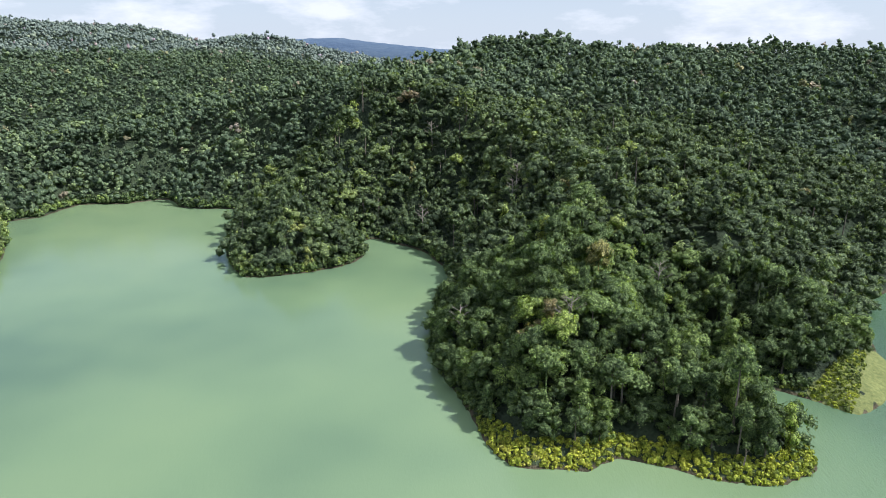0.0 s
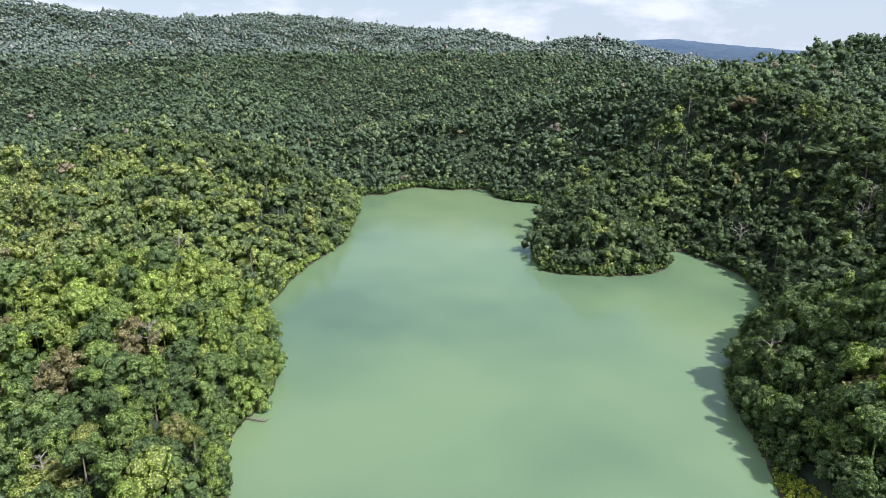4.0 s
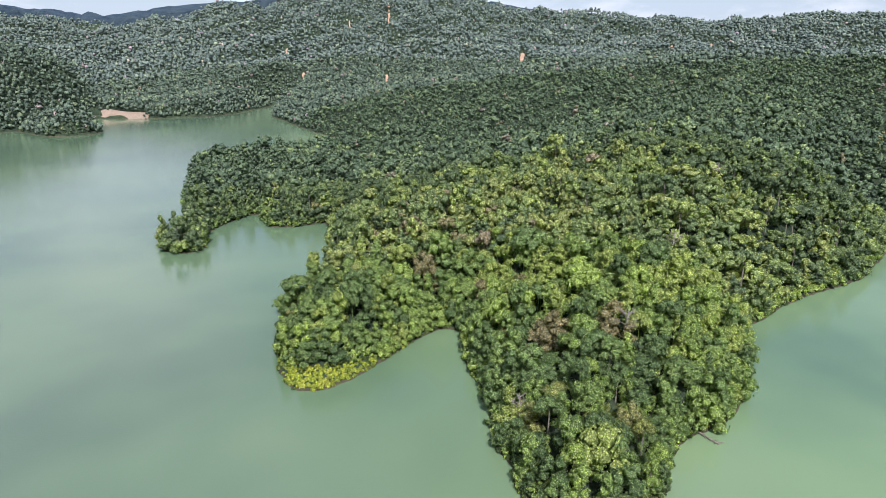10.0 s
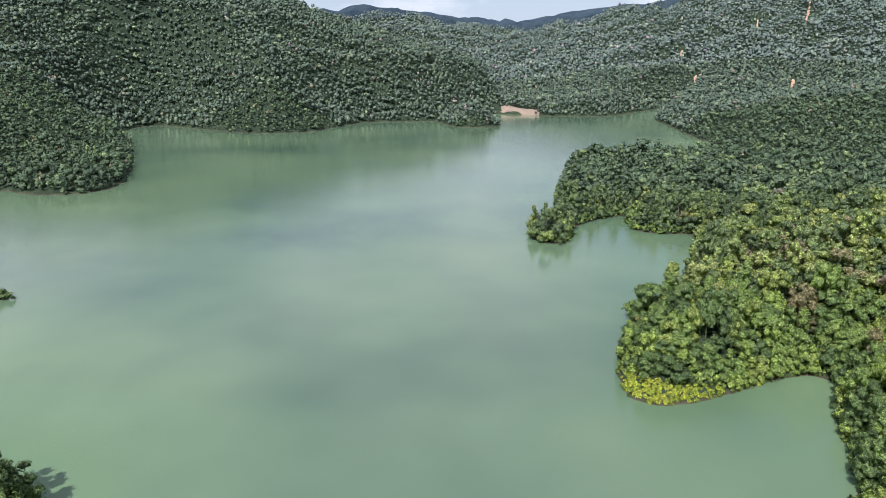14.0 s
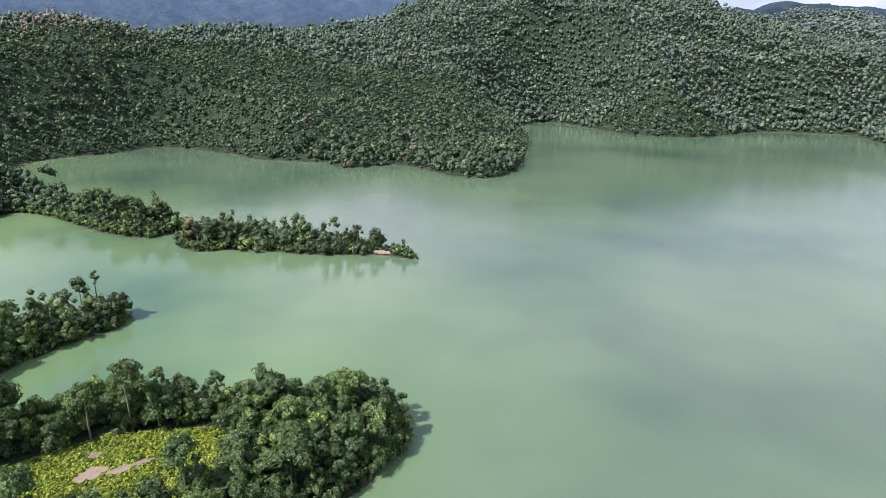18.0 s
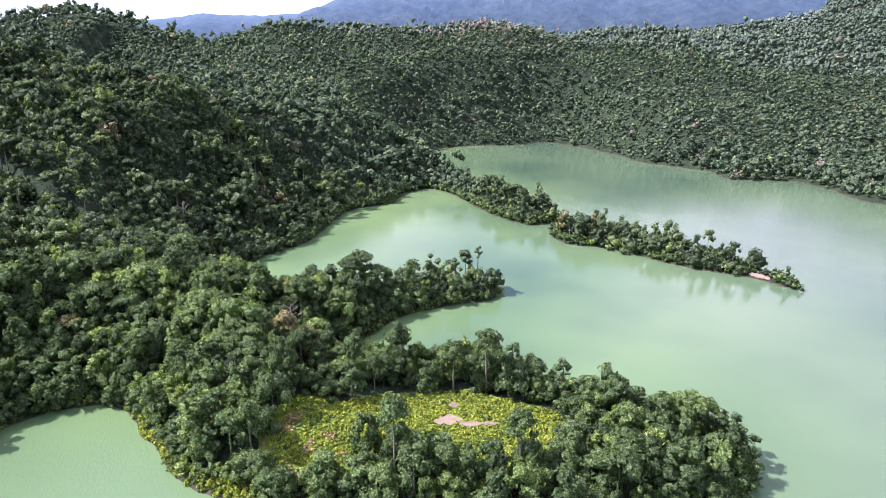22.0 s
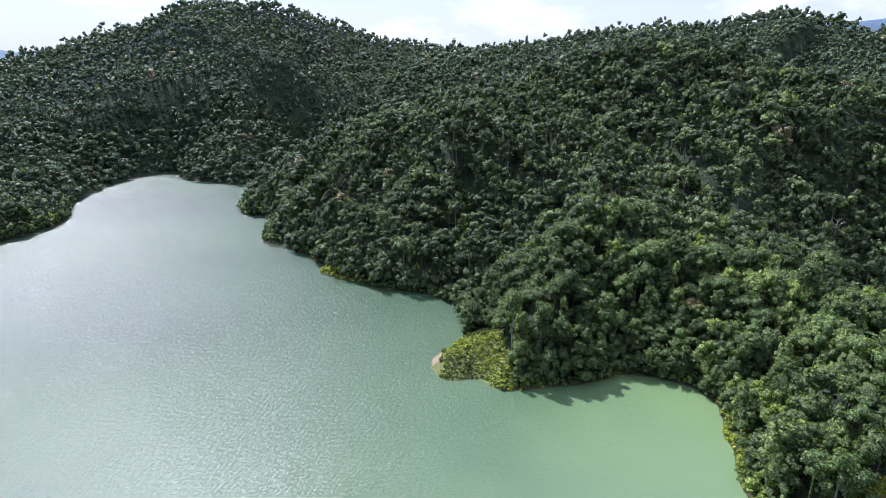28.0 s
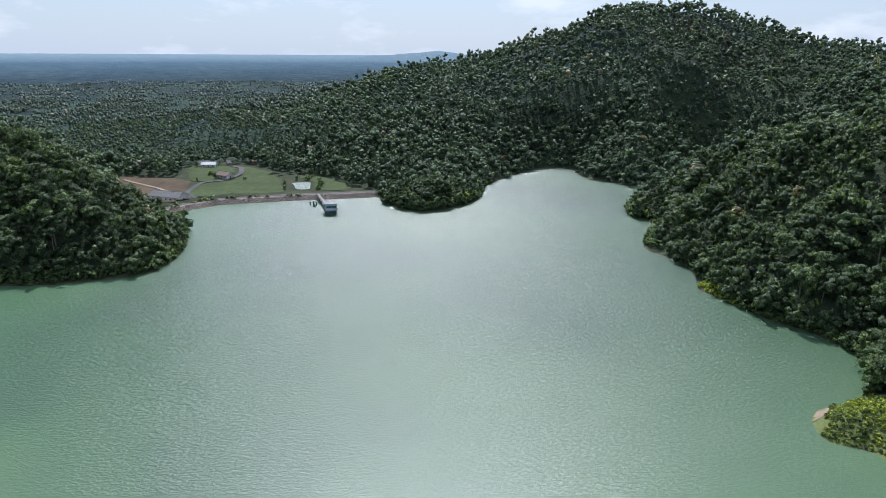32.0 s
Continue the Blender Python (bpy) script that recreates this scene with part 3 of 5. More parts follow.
def ball(steps):
    """A cube blown up to a sphere, in quads."""
    v, q = [], []
    s = np.linspace(-1, 1, steps + 1)
    for axis in range(3):
        for sign in (-1, 1):
            base = len(v)
            for a in s:
                for b in s:
                    p = np.zeros(3)
                    p[axis], p[(axis + 1) % 3], p[(axis + 2) % 3] = sign, a * sign, b
                    v.append(p / np.linalg.norm(p))
            for a in range(steps):
                for b in range(steps):
                    c = base + a * (steps + 1) + b
                    q.append((c, c + steps + 1, c + steps + 2, c + 1))
    v, q = np.array(v), np.array(q)
    _, first, back = np.unique(np.round(v * 1000).astype(int), axis=0, return_index=True, return_inverse=True)
    return v[first], back.reshape(-1)[q]


def knob(steps, cut):
    """A ball without its underside."""
    v, q = ball(steps)
    q = q[v[q].mean(1)[:, 2] > cut]
    used = np.unique(q)
    swap = np.zeros(len(v), int)
    swap[used] = np.arange(len(used))
    return v[used], swap[q]


def tube(points, radii, sides=5):
    v, q = [], []
    for p, r in zip(points, radii):
        for k in range(sides):
            a = 2 * math.pi * k / sides
            v.append((p[0] + r * math.cos(a), p[1] + r * math.sin(a), p[2]))
    for i in range(len(points) - 1):
        for k in range(sides):
            q.append((i * sides + k, i * sides + (k + 1) % sides, (i + 1) * sides + (k + 1) % sides, (i + 1) * sides + k))
    return np.array(v), np.array(q)


def joined(bits):
    v, q, n = [], [], 0
    for a, b in bits:
        v.append(a)
        q.append(b + n)
        n += len(a)
    return np.concatenate(v), np.concatenate(q)


def unit(v):
    return v / np.maximum(np.linalg.norm(v, axis=1), 1e-6)[:, None]


def crown_mesh(g, high, wide, lobes, leaves, size, shape, core=True):
    """A crown of leafy clumps on boughs: sprays of leaves over small inner cores; its foot is at z = 0. The fourth column marks the sprays."""
    kv, kq = knob(1, -0.5)
    bits, at, rad = [], [], []
    turn0 = g.uniform(0, 6.28)
    for k in range(lobes):
        up = (k + 0.5) / lobes
        a = turn0 + 2.4 * k + g.uniform(-0.35, 0.35)
        spread = {"round": math.sqrt(max(0.03, 1 - (up * 1.25 - 0.28) ** 2)), "tall": 1.0 - 0.72 * up, "flat": math.sqrt(max(0.03, 1 - up ** 1.5))}[shape] * g.uniform(0.8, 1.15)
        rr = wide * g.uniform(0.32, 0.50) * (1.0 if lobes > 4 else 1.3)
        level = {"round": 0.24 + 0.58 * up, "tall": 0.16 + 0.70 * up, "flat": 0.35 + 0.38 * up}[shape] + g.uniform(-0.05, 0.06)
        p = (math.cos(a) * (wide - rr) * spread, math.sin(a) * (wide - rr) * spread, high * level)
        r3 = (rr, rr, rr * {"flat": 0.62, "round": 0.85, "tall": 1.1}[shape])
        if lobes == 1:     # far off, the whole crown is one clump
            p, r3 = (0, 0, high * 0.58), (wide * 0.92, wide * 0.92, min(high * 0.46, wide * 1.15))
        at.append(p)
        rad.append(r3)
        if core:
            tilt = Euler((g.uniform(-0.7, 0.7), g.uniform(-0.7, 0.7), g.uniform(0, 3))).to_matrix()
            kt = kv @ np.array(tilt).T
            v = kt * g.uniform(0.76, 0.96, (len(kv), 1)) * r3 + p
            bits.append((np.column_stack([v, np.zeros(len(v)), unit(kt / np.array(r3))]), kq))
    at, rad = np.array(at), np.array(rad)
    weight = rad[:, 0] ** 2
    pick = g.choice(lobes, leaves, p=weight / weight.sum())
    away = unit(at - (0, 0, high * 0.3))[pick]
    nrm = unit(g.normal(size=(leaves, 3)) + 0.55 * away + (0, 0, 0.45))
    pos = at[pick] + nrm * rad[pick] * g.uniform(0.82, 1.12, (leaves, 1))
    out = unit(nrm + 0.55 * away + 0.42 * g.normal(size=(leaves, 3)) + (0, 0, 0.1))
    face = unit(nrm + g.normal(size=(leaves, 3)) * 0.42 + (0, 0, 0.2))
    t1 = unit(np.cross(face, g.normal(size=(leaves, 3))))
    t2 = np.cross(face, t1)
    s = size * g.uniform(0.55, 1.35, (leaves, 1))
    w = g.uniform(0.55, 1.0, (leaves, 1))
    k1, k2 = g.uniform(0.6, 1.2, (leaves, 1)), g.uniform(0.6, 1.2, (leaves, 1))
    card = np.stack([pos - t1 * s, pos - t2 * s * w * k1, pos + t1 * s * k2, pos + t2 * s * w], 1).reshape(-1, 3)
    bits.append((np.column_stack([card, np.ones(len(card)), np.repeat(out, 4, 0)]), np.arange(leaves * 4).reshape(-1, 4)))
    return joined(bits)


def trunk_mesh(g, high, thick):
    lean = g.uniform(-0.5, 0.5, 2)
    pts = [(lean[0] * s * s, lean[1] * s * s, high * s - 0.8 * (s == 0)) for s in (0, 0.5, 1)]
    v, q = tube(pts, (thick * 1.5, thick, thick * 0.5))
    return np.column_stack([v, np.zeros(len(v)), unit((v - np.repeat(pts, 5, 0)) + (0, 0, 0.01))]), q


KINDS = []   # (shape, crown's half width, crown's height, height of its foot, seed) of each kind, in metres
for k in range(10):
    g = np.random.RandomState(50 + k)
    shape = ("round", "round", "tall", "flat", "round", "tall", "round", "flat", "tall", "round")[k]
    wide = {"round": 3.5, "tall": 2.7, "flat": 4.3}[shape] * g.uniform(0.85, 1.2)
    high = {"round": 9.0, "tall": 11.5, "flat": 6.0}[shape] * g.uniform(0.85, 1.1)
    KINDS.append((shape, wide, high, {"round": 3.4, "tall": 1.6, "flat": 6.2}[shape], 50 + k))
for k in range(4):     # bushy trees of the water's edge, leafy to the ground
    KINDS.append((("round", "round", "tall", "round")[k], (4.2, 3.6, 3.1, 4.6)[k], (10.5, 12.5, 14.0, 9.0)[k], -0.8, 80 + k))
for k in range(2):     # tall bare-stemmed trees that stand above the canopy
    KINDS.append((("flat", "round")[k], (3.9, 3.2)[k], (5.5, 6.5)[k], (10.0, 9.0)[k], 90 + k))


def tree_lod(kind, lobes, leaves, size, broad=1.0, core=True, sink=0.0):
    shape, wide, high, foot, seed = kind
    g = np.random.RandomState(seed)
    tv, tq = trunk_mesh(g, foot + high * 0.5, 0.22)
    cv, cq = crown_mesh(g, high + sink * 0.5, wide * broad, lobes, leaves, size, shape, core)
    return (tv, tq), (cv + (0, 0, max(foot - sink, -1.0), 0, 0, 0, 0), cq)


def planted(protos, which, place, size, turn, tint, chunk=None):
    """Copies of the prototypes joined into arrays: vertices, quads, tint."""
    vs, qs, ts_, n = [], [], [], 0
    for k, (v, q) in enumerate(protos):
        m = np.nonzero(which == k)[0]
        if not len(m):
            continue
        c, s = np.cos(turn[m])[:, None], np.sin(turn[m])[:, None]
        w, h = size[m, 0:1], size[m, 1:2]
        x = (v[None, :, 0] * c - v[None, :, 1] * s) * w + place[m, 0:1]
        y = (v[None, :, 0] * s + v[None, :, 1] * c) * w + place[m, 1:2]
        z = v[None, :, 2] * h + place[m, 2:3]
        rows = [x, y, z]
        if v.shape[1] > 3:
            rows += [np.broadcast_to(v[None, :, 3], x.shape), v[None, :, 4] * c - v[None, :, 5] * s, v[None, :, 4] * s + v[None, :, 5] * c, np.broadcast_to(v[None, :, 6], x.shape)]
        vs.append(np.stack(rows, -1).reshape(-1, len(rows)))
        qs.append((q[None] + (np.arange(len(m)) * len(v))[:, None, None]).reshape(-1, 4) + n)
        ts_.append(np.repeat(tint[m], len(v)))
        n += len(m) * len(v)
    return np.concatenate(vs), np.concatenate(qs), np.concatenate(ts_)


def scatter(r0, r1, gap, seed):
    """Places on a loose hexagonal lattice between two circles round the lake's middle."""
    g = np.random.RandomState(seed)
    n = int(r1 / gap) + 2
    a, b = np.meshgrid(np.arange(-n, n + 1), np.arange(-int(n * 1.16), int(n * 1.16) + 1))
    x = (a + 0.5 * (b % 2)) * gap + g.uniform(-0.36, 0.36, a.shape) * gap
    y = b * gap * 0.866 + g.uniform(-0.36, 0.36, a.shape) * gap
    x, y = x.ravel(), y.ravel()
    r = np.hypot(x, y)
    m = (r >= r0) & (r < r1)
    return x[m], y[m]


GRASSY = [np.array([(17, -160), (12, -164), (2, -161), (-13, -168), (-35, -168), (-45, -162), (-58, -153), (-60, -140), (-50, -128), (-30, -124), (-8, -128), (10, -132), (19, -135), (23, -148)], float),
          np.array([(141, -130), (130, -127), (118, -133), (113, -142), (124, -152), (142, -163), (152, -156), (148, -138)], float),
          np.array([(112, 176), (119, 162), (136, 170), (150, 190), (152, 205), (138, 196), (124, 184)], float)]
COPSES = [(-5, -127, 6), (-13, -129, 7), (-21, -126, 6), (-9, -136, 7), (-31, -122, 4)]
CLEARED = [np.array([(385, 84), (402, 98), (424, 112), (442, 101), (456, 86), (461, 50), (464, 10), (466, -36), (484, -30), (500, -14), (536, 0), (556, 25), (560, 45), (600, 60), (625, 80), (626, 102), (612, 128), (560, 128), (566, 172), (535, 186), (490, 172), (455, 150), (428, 138), (410, 118)], float)]
BELTS = [(35, 139, 26), (62, 137, 24), (92, 140, 18), (-100, 70, 16), (-186, 18, 16), (-190, 28, 12), (130, 180, 22), (30, -133, 12), (132, -140, 24), (50, -160, 16), (-545, -34, 30), (245, -162, 12), (300, -168, 14), (15, 145, 16)]
SCARS = [(-1313, 319, 54, 3.6), (-1371, 647, 64, 5.4), (-1394, 162, 35, 3), (-1555, 1078, 48, 3), (-1467, 1118, 41, 4.2), (-1216, 1247, 35, 3.6), (-1834, 455, 96, 3.6), (-2032, 415, 64, 3.6), (-1582, 149, 28, 3), (-1793, 337, 40, 3), (-1395, 1180, 28, 4.2)]
BEACH = np.array([(-1126, -125), (-1146, -195), (-1166, -205), (-1172, -160), (-1152, -118)], float)
BROWN = [(-240, 97), (-231, 73), (-231, 118), (-273, 74), (-286, 61), (-306, 147), (30, 176), (-24, 428), (107, 343), (16, -185), (-8, -149), (-150, 107), (-159, 87)]


def belt_width(x, y):
    w = 0.2 + 0.4 * waves(x, y, 25, 33, 2)
    for bx, by, br in BELTS:
        w = w + 4.0 * np.exp(-((x - bx) ** 2 + (y - by) ** 2) / br ** 2)
    return w


def tint_of(x, y, g):
    """Each tree's own green, sunlight on the western point painted in; a rare brown or bare grey crown."""
    t = np.clip(0.42 + 0.19 * g.normal(size=len(x)) + 0.12 * waves(x, y, 120, 21, 2), 0.02, 0.90)
    west_sunlight = np.exp(-(((x + 250) / 190) ** 2 + ((y - 130) / 170) ** 2))
    t = np.clip(t + 0.44 * west_sunlight, 0, 0.93)
    t = np.clip(t - 0.20 * np.clip((x - 60) / 160, 0, 1) - 0.14 * np.clip((x - 350) / 300, 0, 1), 0.02, 0.93)     # cloud shade over the east, painted in as darker tints
    rare = 0.004 + 0.009 * np.clip((np.hypot(x, y) - 280) / 300, 0, 1)
    odd = g.uniform(size=len(x)) - 0.55 * np.exp(-((x + 225) ** 2 + (y + 975) ** 2) / 80 ** 2) - 0.05 * np.exp(-((x + 235) ** 2 + (y - 100) ** 2) / 60 ** 2)
    t = np.where(odd < rare, 0.94 + 0.06 * g.uniform(size=len(x)), t)
    for bx, by in BROWN:
        t = np.where((x - bx) ** 2 + (y - by) ** 2 < 5 ** 2, 0.985, t)
    return t


def wooded(x, y, d):
    m = d > belt_width(x, y)
    for p in GRASSY + CLEARED + [BEACH]:
        m &= ~inside(x, y, p)
    m &= (x + 189.5) ** 2 + (y + 255) ** 2 > 5.5 ** 2      # the bare neck of an islet
    for cx, cy, cr in COPSES:
        m |= (x - cx) ** 2 + (y - cy) ** 2 < cr ** 2
    for sx_, sy_, long, wide in SCARS:
        away = np.hypot(sx_, sy_)
        u, v = (x * sx_ + y * sy_) / away - away, (x * sy_ - y * sx_) / away
        m &= ~((u / (long + 8)) ** 2 + (v / (wide + 2)) ** 2 < 1)
    fields = (x > 560) & (np.hypot(x, y) > 560) & (relief(x, y) < 20)
    r = np.hypot(x, y)
    rows = (np.abs(waves(x, y, 300, 32, 2)) < 0.02) | (np.abs(waves(x * 0.4, y, 200, 34, 2)) < 0.02)     # hedgerows between the fields
    return m & (~fields | rows | (waves(x, y, 150, 31, 3) > np.interp(r, [600, 900, 1250, 1900], [-0.6, -0.25, 0.18, 0.36])))


# how steeply one must look over the canopy to see a place from above the lake
over = np.where(heights > 0.5, (heights + 11 - HOVER) / RINGS[:, None], -9.0)
over = np.maximum.accumulate(over, 0)


def in_the_open(x, y, z):
    """False on slopes that lie hidden behind the hills round the lake."""
    r, a = np.hypot(x, y), np.arctan2(y, x) % (2 * math.pi)
    i = np.clip(np.searchsorted(RINGS, r) - 2, 0, len(RINGS) - 1)
    k = np.round(a / (2 * math.pi) * 560).astype(int)
    lid = np.minimum(np.minimum(over[i, k % 560], over[i, (k + 1) % 560]), over[i, (k - 1) % 560])
    yaw = (np.degrees(a) - 90) % 360
    return ((z + 16 - HOVER) / r > lid - 0.006) & ~((yaw > 297) & (yaw < 324))


def grove(r0, r1, gap, seed, spare):
    x, y = scatter(r0, r1, gap, seed)
    d = shore(x, y)
    m = wooded(x, y, d)
    x, y, d = x[m], y[m], d[m]
    g = np.random.RandomState(seed + 1)
    z = ground_height(x, y, d)
    m = in_the_open(x, y, z) | (g.uniform(size=len(x)) < spare)
    x, y, z, d = x[m], y[m], z[m], d[m]
    s = np.clip(0.86 + d / 80, 0.86, 1.0) * g.uniform(0.66, 1.25, len(x)) * np.where(g.uniform(size=len(x)) < 0.07, 1.25, 1.0) * (1 + 0.12 * waves(x, y, 70, 9, 2))
    s = np.where((x < -188) & (np.hypot(x + 196, y + 247) < 12), s * 0.55, s)     # young trees on the islet's tip
    low_plain = (x > 560) & (np.hypot(x, y) > 640) & (relief(x, y) < 24)
    s = np.where(low_plain, s * 0.72, s)     # orchards and hedges of the plain
    size = np.stack([s * g.uniform(0.78, 1.18, len(x)), s * g.uniform(0.78, 1.3, len(x))], 1)
    rim = (d - belt_width(x, y) < 8) | ((d < 22) & (g.uniform(size=len(x)) < 0.5))
    for p in GRASSY:
        rim |= edge_distance(x, y, p) < 7
    which = np.where(rim, 10 + g.randint(0, 4, len(x)), g.randint(0, 10, len(x)))
    which = np.where((g.uniform(size=len(x)) < 0.07) & (d > 6), 14 + g.randint(0, 2, len(x)), which)
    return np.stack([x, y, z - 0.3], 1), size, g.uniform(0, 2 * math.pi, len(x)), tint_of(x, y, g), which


fine_t = [tree_lod(k, 9, 400, 0.42, 1.12) for k in KINDS]
near_t = [tree_lod(k, 8, 215, 0.55, 1.18) for k in KINDS]
mid_t = [tree_lod(k, 6, 48, 0.88, 1.34, True, 1.0) for k in KINDS]
FAR_KINDS = [(k[0], k[1], k[2], k[3], k[4] + 100 * j) for j in range(2) for k in KINDS]
slope_t = [tree_lod(k, 3, 18, 1.12, 1.22, True, 1.0)[1] for k in FAR_KINDS]
low_t = [tree_lod(k, 2, 7, 1.30, 1.14, True, 1.5)[1] for k in FAR_KINDS]
duo_t = [tree_lod((k[0], k[1], k[2] * 0.9, k[3] + 0.8, k[4]), 1, 4, 1.3, 0.98, True, 1.5)[1] for k in FAR_KINDS]
far_t = [tree_lod(k, 1, 2, 1.9, 1.32, True, 2.0)[1] for k in FAR_KINDS]


def forest(name, protos, trees, material, label, spread=1.0):
    # a smaller spread evens the tints farther off, imitating haze by colour
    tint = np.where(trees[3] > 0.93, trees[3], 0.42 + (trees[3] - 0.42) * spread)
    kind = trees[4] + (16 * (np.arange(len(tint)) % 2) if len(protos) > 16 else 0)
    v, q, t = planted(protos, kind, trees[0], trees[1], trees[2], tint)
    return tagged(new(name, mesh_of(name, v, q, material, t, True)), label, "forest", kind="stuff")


# ---- the nearest trees, one by one, on the points that reach out into the lake ----
place, size, turn, tint, which = near = grove(90, 250, 5.0, 100, 0.1)
STRETCHES = [(-15, -150, 95), (60, 155, 62), (-125, 85, 45), (130, -150, 40)]
score = np.min([np.hypot(place[:, 0] - cx, place[:, 1] - cy) / cr for cx, cy, cr in STRETCHES], 0)
single = np.zeros(len(score), bool)
single[np.argsort(score)[:290]] = True
SHAPES = {"round": "round-crowned dark green rainforest tree", "tall": "slender tall-crowned green rainforest tree", "flat": "spreading flat-crowned rainforest tree"}
originals = {}
for k in np.nonzero(single)[0]:
    # trees on the western point get a brighter crown tint in place of sunlight
    pale = bool(place[k, 0] < -60 and place[k, 1] > 30)
    kind = int(which[k])
    key = (kind, pale)
    m = Matrix.LocRotScale(place[k], Euler((0, 0, turn[k])), (size[k, 0], size[k, 0], size[k, 1]))
    if key not in originals:
        root = new("rainforest_tree")
        (tv, tq), (cv, cq) = fine_t[kind]
        for part_name, v, q, mat in (("trunk", tv, tq, M_BARK), ("crown", cv, cq, M_TREE)):
            ob = new(part_name, mesh_of(part_name, v, q, mat, np.full(len(v), 0.42 if pale else 0.16) if part_name == "crown" else None, True))
            ob.parent = root
        low = " leafy down to the water's edge" if kind > 9 else " in the lakeside forest"
        tagged(root, (SHAPES[KINDS[kind][0]].replace("dark green", "light green") if pale else SHAPES[KINDS[kind][0]]) + low, "tree", "rainforest trees on the lake's points")
        root.matrix_basis = m
        originals[key] = root
    else:
        made = copy_thing(originals[key], Matrix())
        made.matrix_basis = m

rest = tuple(a[~single] for a in near)
forest("rainforest", [joined(p) for p in near_t], rest, M_LEAF, "dense evergreen rainforest on the lake's nearest shores")
slope = grove(250, 450, 6.5, 110, 0.02)
forest("hillside_rainforest", [p[1] for p in mid_t], slope, M_MID, "dense rainforest on the slopes above the lake")
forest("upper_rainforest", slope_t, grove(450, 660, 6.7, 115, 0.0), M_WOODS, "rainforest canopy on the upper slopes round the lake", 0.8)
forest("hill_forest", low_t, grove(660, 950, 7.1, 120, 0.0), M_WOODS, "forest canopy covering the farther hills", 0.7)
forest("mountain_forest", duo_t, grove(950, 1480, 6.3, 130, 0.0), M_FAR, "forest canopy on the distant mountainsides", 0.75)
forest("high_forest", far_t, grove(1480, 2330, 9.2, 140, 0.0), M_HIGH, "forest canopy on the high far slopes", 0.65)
stems = [a[slope[4] > 13] for a in slope]
v, q, t = planted([p[0] for p in mid_t], stems[4], stems[0], stems[1], stems[2], stems[3])
tagged(new("pale_stems", mesh_of("pale_stems", v, q, M_BARK, None, True)), "pale straight stems showing between the crowns of the slopes", "tree trunks", kind="stuff")

# ---- shrubs along the banks and on the clearings ----
def bush(seed):
    g = np.random.RandomState(seed)
    v, q = ball(1)
    core = (v * (0.75, 0.75, 0.55) + (0, 0, 0.3), q)
    n = 12
    nrm = g.normal(size=(n, 3)) * (1, 1, 0.6) + (0, 0, 0.7)
    nrm /= np.linalg.norm(nrm, axis=1)[:, None]
    pos = nrm * (1.0, 1.0, 0.8) * g.uniform(0.8, 1.1, (n, 1)) + (0, 0, 0.2)
    t1 = np.cross(nrm, g.normal(size=(n, 3)))
    t1 /= np.linalg.norm(t1, axis=1)[:, None]
    t2 = np.cross(nrm, t1)
    s = 0.5 * g.uniform(0.7, 1.3, (n, 1))
    card = np.stack([pos - t1 * s, pos - t2 * s * 0.7, pos + t1 * s, pos + t2 * s * 0.7], 1).reshape(-1, 3)
    return joined([core, (card, np.arange(n * 4).reshape(-1, 4))])


x, y = scatter(90, 300, 1.15, 300)
d = shore(x, y)
w = belt_width(x, y)
open_land = np.zeros(len(x), bool)
for p in GRASSY:
    open_land |= inside(x, y, p)
g = np.random.RandomState(301)
SANDS = [(-26.5, -151, 4.0, 2.6), (-32, -148, 3.6, 1.5), (-29.5, -159, 1.8, 1.8), (-37.5, -148, 3.0, 1.2)]
m = (d > -0.1) & (((d < w + 1.6) & (g.uniform(size=len(x)) < 0.75)) | open_land) & in_the_open(x, y, 0 * x)
for ax, ay, aw, ah in SANDS:
    m &= ((x - ax) / aw) ** 2 + ((y - ay) / ah) ** 2 > 1
m &= ~((x > 136) & (y < 0) & (d < 2.5) & (y > -142))
x, y, d, w = x[m], y[m], d[m], w[m]
olive = open_land[m] & (x > 60)
tint = np.clip(0.04 + 0.10 * np.where(olive, 0, w) + 0.40 * open_land[m] - 0.15 * olive + 0.14 * g.normal(size=len(x)) + 0.15 * waves(x, y, 22, 71, 2), 0, 0.97)
patchy = inside(x, y, np.array([(28, -150), (10, -158), (0, -140), (14, -133), (26, -138)], float))
tint = np.where(patchy & (waves(x, y, 9, 72, 2) > 0.25), 1.0, tint)
s = g.uniform(0.7, 1.35, len(x)) * np.where(open_land[m], 0.66, 0.85)
place = np.stack([x, y, ground_height(x, y, d) - 0.1], 1)
v, q, t = planted([bush(k) for k in range(6)], g.randint(0, 6, len(x)), place, np.stack([s, s * g.uniform(0.8, 1.5, len(x))], 1), g.uniform(0, 6.28, len(x)), tint)
tagged(new("shrubs", mesh_of("shrubs", v, q, M_SHRUB, t)), "bright yellow-green fern and shrub thicket along the banks and clearing", "shrubs", kind="stuff")


# ---- low leafy scrub that hangs over the banks under the trees ----
x, y = scatter(90, 520, 2.1, 320)
near_lake = (edge_distance(x, y, LAKE) < 8)
for isle in ISLES:
    near_lake |= edge_distance(x, y, isle) < 8
x, y = x[near_lake], y[near_lake]
d = shore(x, y)
g = np.random.RandomState(321)
m = (d > -0.5) & (d < 5.0 + 1.5 * waves(x, y, 18, 81, 2)) & (d > belt_width(x, y) - 0.6) & in_the_open(x, y, 0 * x) & ((x + 191) ** 2 + (y + 254) ** 2 > 6 ** 2)
for p in GRASSY + CLEARED:
    m &= ~inside(x, y, p)
